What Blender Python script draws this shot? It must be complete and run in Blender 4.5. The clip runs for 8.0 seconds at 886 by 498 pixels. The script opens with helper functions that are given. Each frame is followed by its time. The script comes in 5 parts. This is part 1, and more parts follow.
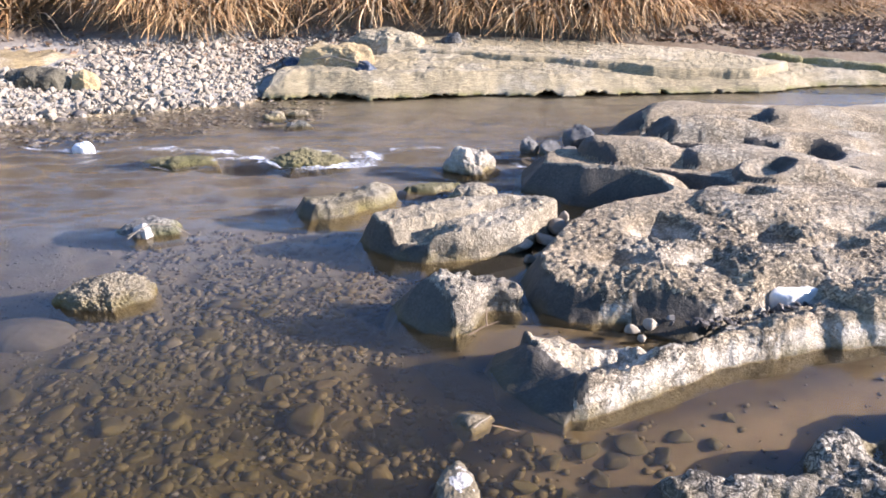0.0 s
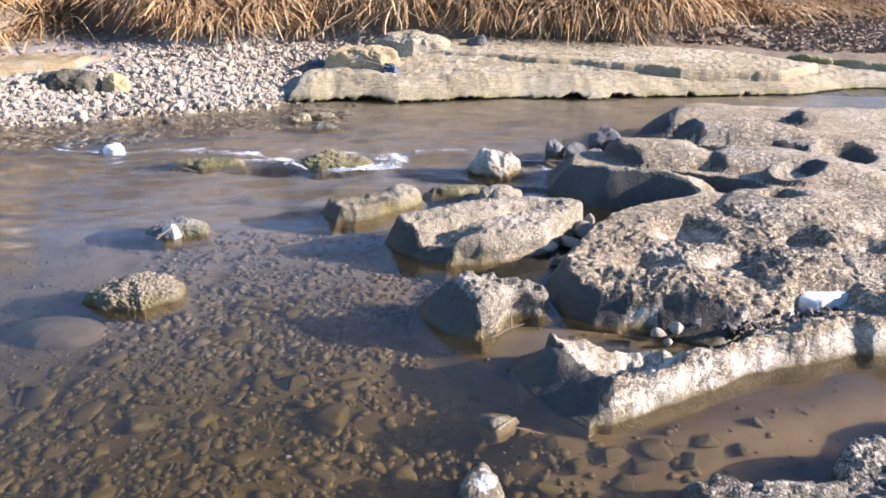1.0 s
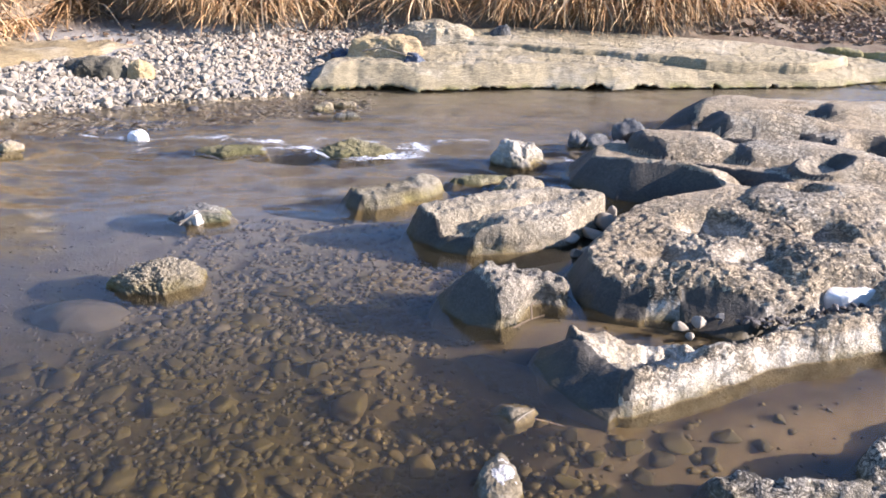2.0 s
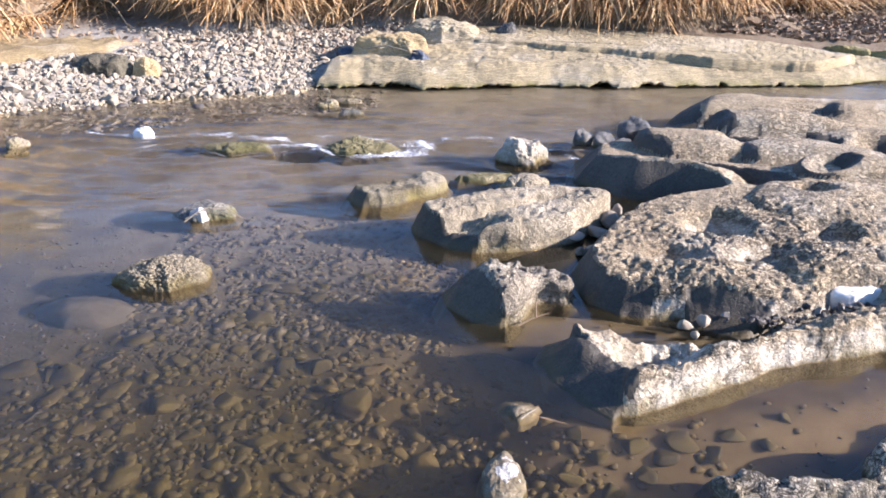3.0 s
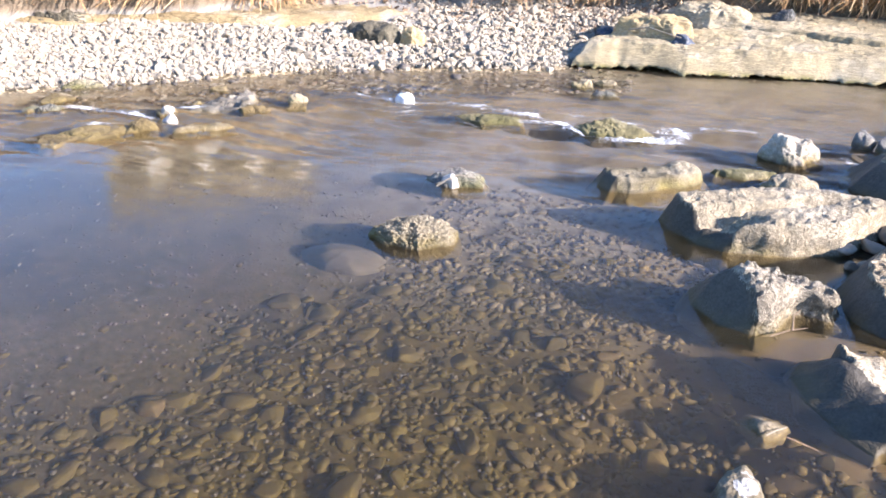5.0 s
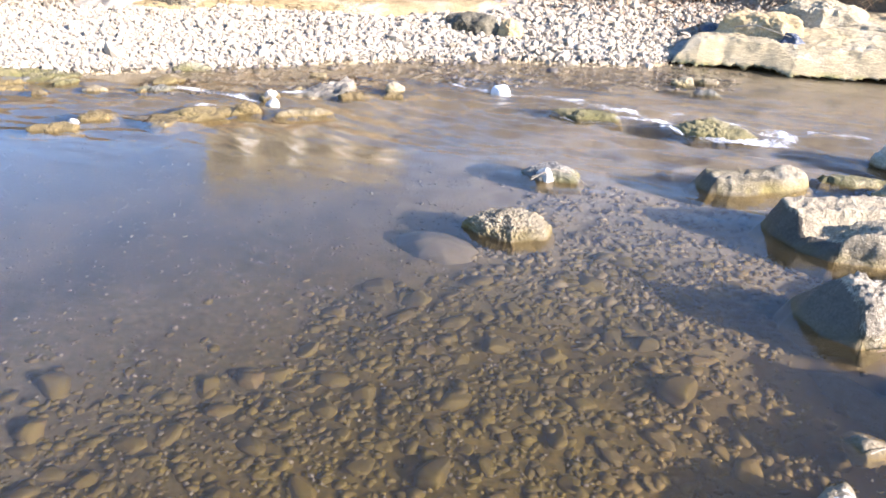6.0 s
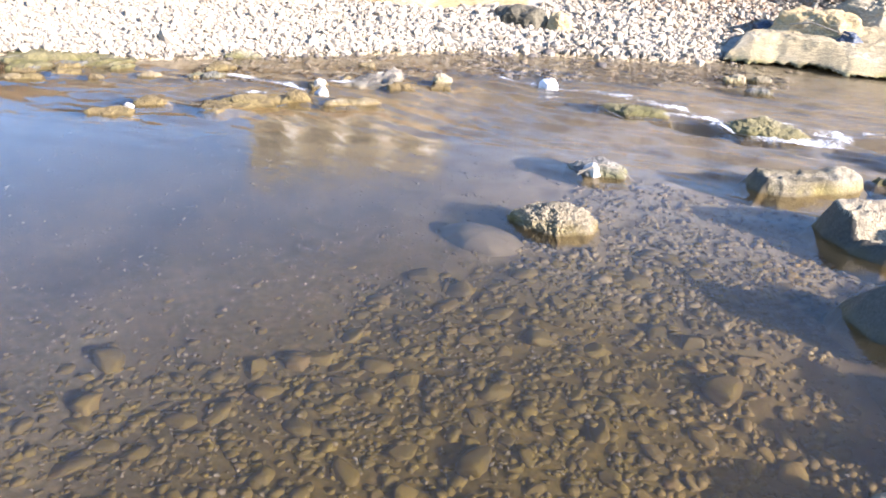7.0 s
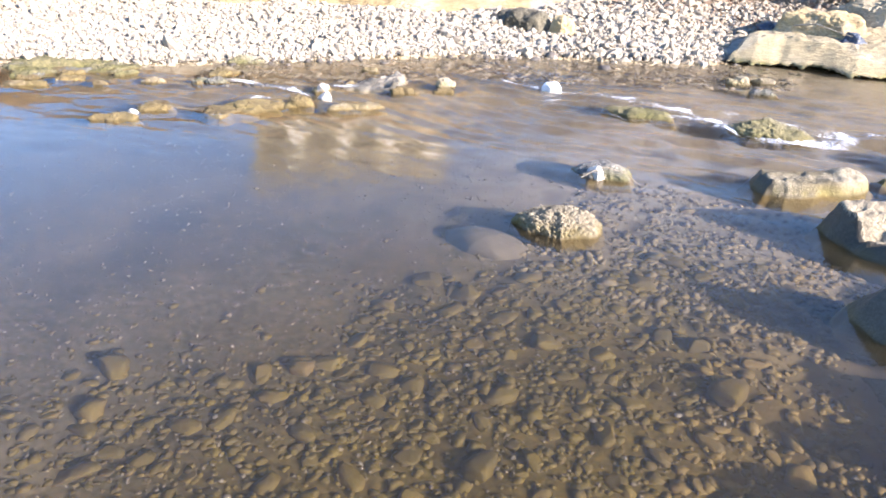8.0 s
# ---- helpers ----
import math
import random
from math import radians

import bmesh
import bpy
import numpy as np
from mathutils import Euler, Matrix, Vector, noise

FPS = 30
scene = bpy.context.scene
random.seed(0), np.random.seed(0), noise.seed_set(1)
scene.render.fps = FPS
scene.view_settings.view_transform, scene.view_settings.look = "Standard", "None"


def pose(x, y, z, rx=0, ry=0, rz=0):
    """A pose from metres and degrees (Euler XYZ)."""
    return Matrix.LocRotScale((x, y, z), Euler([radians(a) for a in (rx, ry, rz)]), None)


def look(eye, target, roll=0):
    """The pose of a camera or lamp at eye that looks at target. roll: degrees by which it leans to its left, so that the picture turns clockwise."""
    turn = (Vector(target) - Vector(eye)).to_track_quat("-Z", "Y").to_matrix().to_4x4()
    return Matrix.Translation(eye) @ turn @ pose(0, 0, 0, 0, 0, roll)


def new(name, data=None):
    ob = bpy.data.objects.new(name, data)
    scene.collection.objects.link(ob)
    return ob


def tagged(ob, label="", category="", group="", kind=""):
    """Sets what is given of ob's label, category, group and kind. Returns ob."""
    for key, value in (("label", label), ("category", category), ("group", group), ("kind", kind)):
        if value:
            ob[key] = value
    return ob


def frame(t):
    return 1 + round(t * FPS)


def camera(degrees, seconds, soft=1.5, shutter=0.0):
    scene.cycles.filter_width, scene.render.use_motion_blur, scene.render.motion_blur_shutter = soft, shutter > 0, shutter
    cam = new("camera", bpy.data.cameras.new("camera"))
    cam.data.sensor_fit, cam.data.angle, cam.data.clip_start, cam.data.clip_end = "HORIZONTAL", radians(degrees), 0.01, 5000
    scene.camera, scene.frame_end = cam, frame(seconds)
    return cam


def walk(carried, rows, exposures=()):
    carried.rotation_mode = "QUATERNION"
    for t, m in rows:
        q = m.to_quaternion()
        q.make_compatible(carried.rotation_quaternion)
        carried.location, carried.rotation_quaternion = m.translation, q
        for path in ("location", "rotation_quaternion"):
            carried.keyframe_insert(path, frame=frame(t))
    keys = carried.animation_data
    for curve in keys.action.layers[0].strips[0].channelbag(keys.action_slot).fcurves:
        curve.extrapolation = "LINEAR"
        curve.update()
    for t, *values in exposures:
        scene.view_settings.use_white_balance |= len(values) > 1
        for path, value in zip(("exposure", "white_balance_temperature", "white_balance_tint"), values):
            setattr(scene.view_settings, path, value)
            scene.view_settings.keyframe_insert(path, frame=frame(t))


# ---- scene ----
cam = camera(60.1, 8.0, soft=1.75)
PATH = [
    (0.0, pose(0.031, 0.011, 1.500, 65.88, 0, 0) @ pose(0, 0, 0, 0, 0, 0.24)),
    (0.5, pose(0.033, 0.007, 1.500, 66.20, 0, 0.40) @ pose(0, 0, 0, 0, 0, -0.02)),
    (1.0, pose(0.024, 0.006, 1.500, 66.05, 0, 1.92) @ pose(0, 0, 0, 0, 0, -0.19)),
    (1.5, pose(0.020, 0.010, 1.494, 65.52, 0, 3.14) @ pose(0, 0, 0, 0, 0, 0.01)),
    (3.0, pose(0.021, 0.014, 1.489, 65.24, 0, 3.95) @ pose(0, 0, 0, 0, 0, -0.02)),
    (3.5, pose(0.010, 0.015, 1.484, 64.79, 0, 5.69) @ pose(0, 0, 0, 0, 0, 0.42)),
    (4.0, pose(-0.019, 0.010, 1.478, 64.47, 0, 10.98) @ pose(0, 0, 0, 0, 0, 0.21)),
    (4.5, pose(-0.052, 0.001, 1.479, 64.13, 0, 17.26) @ pose(0, 0, 0, 0, 0, -0.22)),
    (5.0, pose(-0.078, -0.005, 1.477, 63.87, 0, 22.04) @ pose(0, 0, 0, 0, 0, -0.31)),
    (6.5, pose(-0.138, -0.070, 1.484, 62.97, 0, 30.76) @ pose(0, 0, 0, 0, 0, 0.08)),
    (7.0, pose(-0.141, -0.080, 1.484, 62.75, 0, 31.84) @ pose(0, 0, 0, 0, 0, 0.23)),
    (7.5, pose(-0.141, -0.081, 1.486, 62.76, 0, 31.74) @ pose(0, 0, 0, 0, 0, 0.04)),
    (8.0, pose(-0.143, -0.077, 1.484, 63.02, 0, 32.18) @ pose(0, 0, 0, 0, 0, -0.26)),
]
walk(cam, PATH, exposures=[(0.0, 1.85, 5780, 21), (3.5, 1.84, 5780, 21), (4.0, 1.86, 5780, 21), (5.0, 2.24, 5820, 19), (6.5, 2.44, 5920, 18), (8.0, 2.44, 5920, 18)])

# ---- light: clear winter afternoon, low sun from the side ----
SUN_AZ, SUN_EL = 94.0, 24.0
world = bpy.data.worlds.new("sky")
scene.world = world
world.use_nodes = True
wn = world.node_tree
sky = wn.nodes.new("ShaderNodeTexSky")
sky.sky_type = "NISHITA"
sky.sun_disc = False
sky.air_density, sky.dust_density, sky.ozone_density = 1.1, 0.1, 5.0
sky.sun_elevation, sky.sun_rotation = radians(SUN_EL), radians(SUN_AZ)
wn.links.new(sky.outputs[0], wn.nodes["Background"].inputs[0])
wn.nodes["Background"].inputs[1].default_value = 0.09
sun = new("sun", bpy.data.lights.new("sun", "SUN"))
sun.data.energy, sun.data.angle, sun.data.color = 5.0, radians(0.6), (1.0, 0.9, 0.77)
sun_from = Vector((math.sin(radians(SUN_AZ)) * math.cos(radians(SUN_EL)), math.cos(radians(SUN_AZ)) * math.cos(radians(SUN_EL)), math.sin(radians(SUN_EL))))
sun.matrix_world = look(sun_from * 60, (0, 0, 0))


# ---- materials ----
def ramp_set(node, stops):
    els = node.color_ramp.elements
    while len(els) < len(stops):
        els.new(0.5)
    for e, (p, c) in zip(els, stops):
        e.position, e.color = p, (*c, 1)


def mat_new(name):
    m = bpy.data.materials.new(name)
    m.use_nodes = True
    return m, m.node_tree.nodes, m.node_tree.links, m.node_tree.nodes["Principled BSDF"]


def noise_node(n, l, vec, scale, detail=6, rough=0.6, distortion=0.0):
    t = n.new("ShaderNodeTexNoise")
    t.inputs["Scale"].default_value, t.inputs["Detail"].default_value = scale, detail
    t.inputs["Roughness"].default_value, t.inputs["Distortion"].default_value = rough, distortion
    l.new(vec, t.inputs["Vector"])
    return t.outputs["Fac"]


def mix_col(n, l, fac, a, b, mode="MIX"):
    m = n.new("ShaderNodeMix")
    m.data_type, m.blend_type = "RGBA", mode
    for sock, v in ((m.inputs["Factor"], fac), (m.inputs["A"], a), (m.inputs["B"], b)):
        if isinstance(v, bpy.types.NodeSocket):
            l.new(v, sock)
        elif isinstance(v, tuple):
            sock.default_value = (*v, 1)
        else:
            sock.default_value = v
    return m.outputs["Result"]


def ramp(n, l, fac, stops):
    r = n.new("ShaderNodeValToRGB")
    ramp_set(r, stops)
    l.new(fac, r.inputs[0])
    return r.outputs[0]


def bump(n, l, height, strength, distance, normal=None):
    b = n.new("ShaderNodeBump")
    b.inputs["Strength"].default_value, b.inputs["Distance"].default_value = strength, distance
    l.new(height, b.inputs["Height"])
    if normal:
        l.new(normal, b.inputs["Normal"])
    return b.outputs[0]


def place_vec(n, l, world_space=True, squash=1.0):
    if world_space:
        src = n.new("ShaderNodeNewGeometry").outputs["Position"]
    else:
        src = n.new("ShaderNodeTexCoord").outputs["Object"]
    if squash != 1.0:
        mp = n.new("ShaderNodeMapping")
        mp.inputs["Scale"].default_value = (1, 1, squash)
        l.new(src, mp.inputs["Vector"])
        src = mp.outputs[0]
    return src


def rock_material(name, light, mid, dark, grain=1.0, algae=None, rough=0.85, pits=0.6, crust=0.75, stretch=(1, 1, 1), bleached=0.35, band=0.0, crust_edge=None):
    """Weathered stone: broad stains, a flaky dark crust, grain and pits; algae: a colour in patches at the water's level, silt below it."""
    m, n, l, bsdf = mat_new(name)
    v = place_vec(n, l)
    broad = noise_node(n, l, v, 2.4, 5, 0.6, 0.5)
    vs = n.new("ShaderNodeMapping")
    vs.inputs["Scale"].default_value = stretch
    l.new(v, vs.inputs["Vector"])
    flake = noise_node(n, l, vs.outputs[0], 11 * grain, 7, 0.66, 0.8)
    lumps = noise_node(n, l, vs.outputs[0], 30 * grain, 3, 0.55, 0.9)
    wisp = noise_node(n, l, vs.outputs[0], 64 * grain, 3, 0.55, 0.7)
    fine = noise_node(n, l, v, 110 * grain, 4, 0.65, 0.3)
    col = ramp(n, l, broad, [(0.32, mid), (0.5, light), (0.7, mid)])
    bleach = ramp(n, l, noise_node(n, l, v, 1.7, 5, 0.6, 0.8), [(0.5, (0, 0, 0)), (0.62, (bleached, bleached, bleached))])
    col = mix_col(n, l, bleach, col, (0.6, 0.53, 0.41))
    full = (crust, crust, crust)
    # dark colour follows the creases that the bump below sinks
    cm = ramp(n, l, lumps, [(0.4, (0, 0, 0)), (0.47, full), (0.52, full), (0.57, (0, 0, 0))])
    cm = mix_col(n, l, 0.8, cm, ramp(n, l, wisp, [(0.42, (0, 0, 0)), (0.48, full), (0.51, full), (0.57, (0, 0, 0))]), "LIGHTEN")
    cm = mix_col(n, l, 0.5, cm, ramp(n, l, flake, [(0.53, (0, 0, 0)), (0.6, full)]), "LIGHTEN")
    patch = ramp(n, l, noise_node(n, l, v, 1.6, 5, 0.65), [(0.38, (0.4, 0.4, 0.4)), (0.56, (1, 1, 1))])
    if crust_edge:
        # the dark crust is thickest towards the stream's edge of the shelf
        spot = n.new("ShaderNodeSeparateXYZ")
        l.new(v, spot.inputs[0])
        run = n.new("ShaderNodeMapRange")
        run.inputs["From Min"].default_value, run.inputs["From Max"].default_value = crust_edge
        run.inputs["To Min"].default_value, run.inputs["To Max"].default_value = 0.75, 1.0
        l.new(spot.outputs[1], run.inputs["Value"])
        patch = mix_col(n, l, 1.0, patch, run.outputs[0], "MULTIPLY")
    cm = mix_col(n, l, 1.0, cm, patch, "MULTIPLY")
    pale = (0.76, 0.68, 0.54)
    if band:
        # lime left by high water on the lower faces
        hgt = n.new("ShaderNodeSeparateXYZ")
        l.new(v, hgt.inputs[0])
        wav = n.new("ShaderNodeMath")
        wav.operation = "MULTIPLY_ADD"
        l.new(broad, wav.inputs[0])
        wav.inputs[1].default_value = -0.12
        l.new(hgt.outputs[2], wav.inputs[2])
        lime = ramp(n, l, wav.outputs[0], [(0.0, (band, band, band)), (0.02, (band * 0.8, band * 0.8, band * 0.8)), (0.045, (0, 0, 0))])
        lime = mix_col(n, l, 1.0, lime, ramp(n, l, noise_node(n, l, v, 7, 7, 0.7, 0.8), [(0.4, (0.15, 0.15, 0.15)), (0.55, (1, 1, 1))]), "MULTIPLY")
        col = mix_col(n, l, lime, col, pale)
        keep = n.new("ShaderNodeInvert")
        l.new(lime, keep.inputs["Color"])
        cm = mix_col(n, l, 0.7, cm, keep.outputs[0], "MULTIPLY")
    col = mix_col(n, l, cm, col, dark)
    col = mix_col(n, l, 0.7, col, ramp(n, l, fine, [(0.34, (0.6, 0.58, 0.54)), (0.6, (1.12, 1.12, 1.12))]), "MULTIPLY")
    if algae:
        sep = n.new("ShaderNodeSeparateXYZ")
        l.new(v, sep.inputs[0])
        mr = n.new("ShaderNodeMapRange")
        mr.inputs["From Min"].default_value, mr.inputs["From Max"].default_value = 0.06, 0.01
        l.new(sep.outputs[2], mr.inputs["Value"])
        mul = n.new("ShaderNodeMath")
        mul.operation = "MULTIPLY"
        l.new(mr.outputs[0], mul.inputs[0])
        l.new(ramp(n, l, noise_node(n, l, v, 5, 5), [(0.42, (0, 0, 0)), (0.62, (0.9, 0.9, 0.9))]), mul.inputs[1])
        col = mix_col(n, l, mul.outputs[0], col, algae)
        mr2 = n.new("ShaderNodeMapRange")
        mr2.inputs["From Min"].default_value, mr2.inputs["From Max"].default_value = 0.012, -0.015
        l.new(sep.outputs[2], mr2.inputs["Value"])
        col = mix_col(n, l, mr2.outputs[0], col, mix_col(n, l, fine, (0.03, 0.0216, 0.006), (0.06, 0.042, 0.012)))
    l.new(col, bsdf.inputs["Base Color"])
    bsdf.inputs["Roughness"].default_value = rough
    bsdf.inputs["Specular IOR Level"].default_value = 0.3
    crease = ramp(n, l, lumps, [(0.38, (1, 1, 1)), (0.49, (0, 0, 0)), (0.6, (1, 1, 1))])
    pit = ramp(n, l, wisp, [(0.38, (1, 1, 1)), (0.49, (0, 0, 0)), (0.6, (1, 1, 1))])
    nb = bump(n, l, crease, pits * 0.8, 0.008)
    nb = bump(n, l, pit, pits * 0.8, 0.005, nb)
    nb = bump(n, l, fine, pits, 0.008, nb)
    l.new(nb, bsdf.inputs["Normal"])
    return m


def stone_material(name, cols, rough=0.75, coat=None, spread=0.5):
    """Loose stones that differ from one to the next; coat: silt or algae colour lying over them in patches."""
    m, n, l, bsdf = mat_new(name)
    v = place_vec(n, l)
    oi = n.new("ShaderNodeObjectInfo").outputs["Random"]
    ri = n.new("ShaderNodeNewGeometry").outputs["Random Per Island"]
    add = n.new("ShaderNodeMath")
    add.operation = "ADD"
    l.new(oi, add.inputs[0])
    l.new(ri, add.inputs[1])
    fr = n.new("ShaderNodeMath")
    fr.operation = "FRACT"
    l.new(add.outputs[0], fr.inputs[0])
    k = len(cols)
    col = ramp(n, l, fr.outputs[0], [(i / max(k - 1, 1), c) for i, c in enumerate(cols)])
    fine = noise_node(n, l, v, 60, 6, 0.7)
    col = mix_col(n, l, spread, col, ramp(n, l, fine, [(0.3, (0.55, 0.53, 0.5)), (0.65, (1.15, 1.15, 1.15))]), "MULTIPLY")
    if coat:
        cf = ramp(n, l, noise_node(n, l, v, 9, 5), [(0.36, (0, 0, 0)), (0.6, (1, 1, 1))])
        col = mix_col(n, l, cf, col, coat)
    l.new(col, bsdf.inputs["Base Color"])
    bsdf.inputs["Roughness"].default_value = rough
    bsdf.inputs["Specular IOR Level"].default_value = 0.12
    l.new(bump(n, l, fine, 0.5, 0.008), bsdf.inputs["Normal"])
    return m


def plain_material(name, col, rough=0.7, var=0.35, scale=30):
    m, n, l, bsdf = mat_new(name)
    v = place_vec(n, l)
    f = noise_node(n, l, v, scale, 5, 0.65)
    dark = tuple(c * (1 - var) for c in col)
    lite = tuple(min(1, c * (1 + var)) for c in col)
    l.new(ramp(n, l, f, [(0.3, dark), (0.7, lite)]), bsdf.inputs["Base Color"])
    bsdf.inputs["Roughness"].default_value = rough
    l.new(bump(n, l, f, 0.3, 0.004), bsdf.inputs["Normal"])
    return m


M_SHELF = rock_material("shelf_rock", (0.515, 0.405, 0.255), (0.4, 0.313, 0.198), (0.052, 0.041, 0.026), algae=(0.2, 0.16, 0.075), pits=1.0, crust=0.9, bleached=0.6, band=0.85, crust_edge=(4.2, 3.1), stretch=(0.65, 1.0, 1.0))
M_CRUST = rock_material("crusted_rock", (0.4, 0.335, 0.24), (0.3, 0.25, 0.18), (0.045, 0.038, 0.027), algae=(0.2, 0.16, 0.075), pits=1.0, crust=0.95, bleached=0.5)
M_LEDGE = rock_material("ledge_rock", (0.396, 0.317, 0.18), (0.324, 0.261, 0.151), (0.15, 0.123, 0.075), algae=(0.17, 0.155, 0.04), pits=0.5, crust=0.75, bleached=0.35, stretch=(0.22, 0.8, 2.2))
M_BOULDER = rock_material("boulder_rock", (0.388, 0.323, 0.215), (0.301, 0.248, 0.167), (0.143, 0.117, 0.0778), algae=(0.214, 0.168, 0.0648), pits=0.7)
M_OLIVEROCK = rock_material("olive_rock", (0.142, 0.116, 0.065), (0.103, 0.0836, 0.0474), (0.08, 0.066, 0.04), algae=(0.16, 0.13, 0.04), pits=0.5, crust=0.7, bleached=0.3)
M_RUBBLE = rock_material("conglomerate", (0.306, 0.255, 0.17), (0.23, 0.191, 0.128), (0.07, 0.057, 0.036), grain=1.3, algae=(0.16, 0.12, 0.03), pits=0.8, crust=0.55)
M_GREY = rock_material("grey_rock", (0.144, 0.138, 0.126), (0.102, 0.096, 0.09), (0.048, 0.048, 0.048), algae=(0.12, 0.108, 0.042))
M_STAINED = rock_material("stained_stone", (0.204, 0.168, 0.114), (0.132, 0.102, 0.06), (0.078, 0.06, 0.036), grain=0.7, algae=(0.12, 0.09, 0.042), pits=0.3, crust=0.7, bleached=0.5)
M_SILT = plain_material("silt_coat", (0.0235, 0.0175, 0.009), 0.9, 0.3, 12)
M_WHITECAP = rock_material("lime_streaked_rock", (0.357, 0.321, 0.255), (0.255, 0.219, 0.163), (0.096, 0.078, 0.054), algae=(0.18, 0.144, 0.06), pits=0.6, crust=0.6, bleached=0.8)
# smooth flank rock, its colour darkened to carry the shade there
M_SHADED_WORN = rock_material("shaded_worn_rock", (0.066, 0.056, 0.04), (0.05, 0.042, 0.03), (0.028, 0.023, 0.016), grain=0.8, algae=(0.08, 0.06, 0.025), rough=0.6, pits=0.25, crust=0.5, bleached=0.04)
M_OCHREDRY = rock_material("dry_ochre_rock", (0.42, 0.315, 0.155), (0.32, 0.24, 0.125), (0.12, 0.09, 0.052), grain=0.7, pits=0.5, crust=0.55, stretch=(0.4, 1.0, 2.0))
M_BARROCK = rock_material("olive_grey_rock", (0.13, 0.112, 0.072), (0.08, 0.07, 0.05), (0.03, 0.027, 0.02), grain=0.6, pits=0.5, crust=0.8, bleached=0.2)
M_WHITE = rock_material("white_rock", (0.465, 0.428, 0.375), (0.39, 0.36, 0.315), (0.204, 0.186, 0.162), pits=0.3, crust=0.4)
M_WETROCK = rock_material("wet_dark_rock", (0.12, 0.104, 0.075), (0.08, 0.07, 0.053), (0.03, 0.027, 0.022), rough=0.28, pits=0.5, crust=0.7)
M_MOSS = rock_material("mossy_rock", (0.194, 0.164, 0.0761), (0.14, 0.123, 0.0527), (0.0495, 0.045, 0.0248), algae=(0.09, 0.081, 0.0225))
M_DRYMOSS = rock_material("dry_yellow_moss", (0.288, 0.24, 0.09), (0.228, 0.192, 0.072), (0.12, 0.102, 0.048), pits=0.5)
M_OCHRE = rock_material("ochre_rock", (0.158, 0.114, 0.0482), (0.113, 0.0809, 0.0354), (0.064, 0.048, 0.0231), algae=(0.168, 0.126, 0.048), pits=0.6)
M_SAND = rock_material("sandy_clay", (0.31, 0.235, 0.12), (0.26, 0.195, 0.1), (0.13, 0.095, 0.05), pits=0.4, crust=0.6, stretch=(0.15, 1.0, 3.0))
M_GRAVEL = stone_material("gravel_stones", [(0.324, 0.275, 0.203), (0.248, 0.212, 0.161), (0.352, 0.302, 0.228), (0.187, 0.159, 0.121), (0.317, 0.261, 0.185), (0.276, 0.232, 0.173)], spread=0.3)
M_BEDSTONE = stone_material("silted_stones", [(0.029, 0.0208, 0.00601), (0.0204, 0.0153, 0.00484), (0.0359, 0.0256, 0.00891), (0.0169, 0.0131, 0.00445), (0.0329, 0.0222, 0.00736)], coat=(0.03, 0.0215, 0.00349))
M_MUDSTONE = stone_material("muddy_stones", [(0.042, 0.029, 0.0095), (0.03, 0.0215, 0.0072), (0.052, 0.0365, 0.014), (0.025, 0.0185, 0.0068), (0.046, 0.03, 0.011)], coat=(0.044, 0.0305, 0.0085))
M_SHINGLE = stone_material("brown_shingle", [(0.06, 0.047, 0.03), (0.042, 0.034, 0.022), (0.08, 0.066, 0.048), (0.05, 0.04, 0.026)], coat=(0.05, 0.038, 0.018))
M_GRIT = stone_material("bed_grit", [(0.0428, 0.0357, 0.0252), (0.0357, 0.03, 0.0214), (0.051, 0.0442, 0.0348), (0.0328, 0.0271, 0.0192), (0.0578, 0.0519, 0.0442), (0.0428, 0.0336, 0.0222)])
M_WETSTONE = stone_material("wet_pebbles", [(0.078, 0.066, 0.054), (0.054, 0.048, 0.042), (0.12, 0.102, 0.084), (0.066, 0.06, 0.054)], rough=0.35)


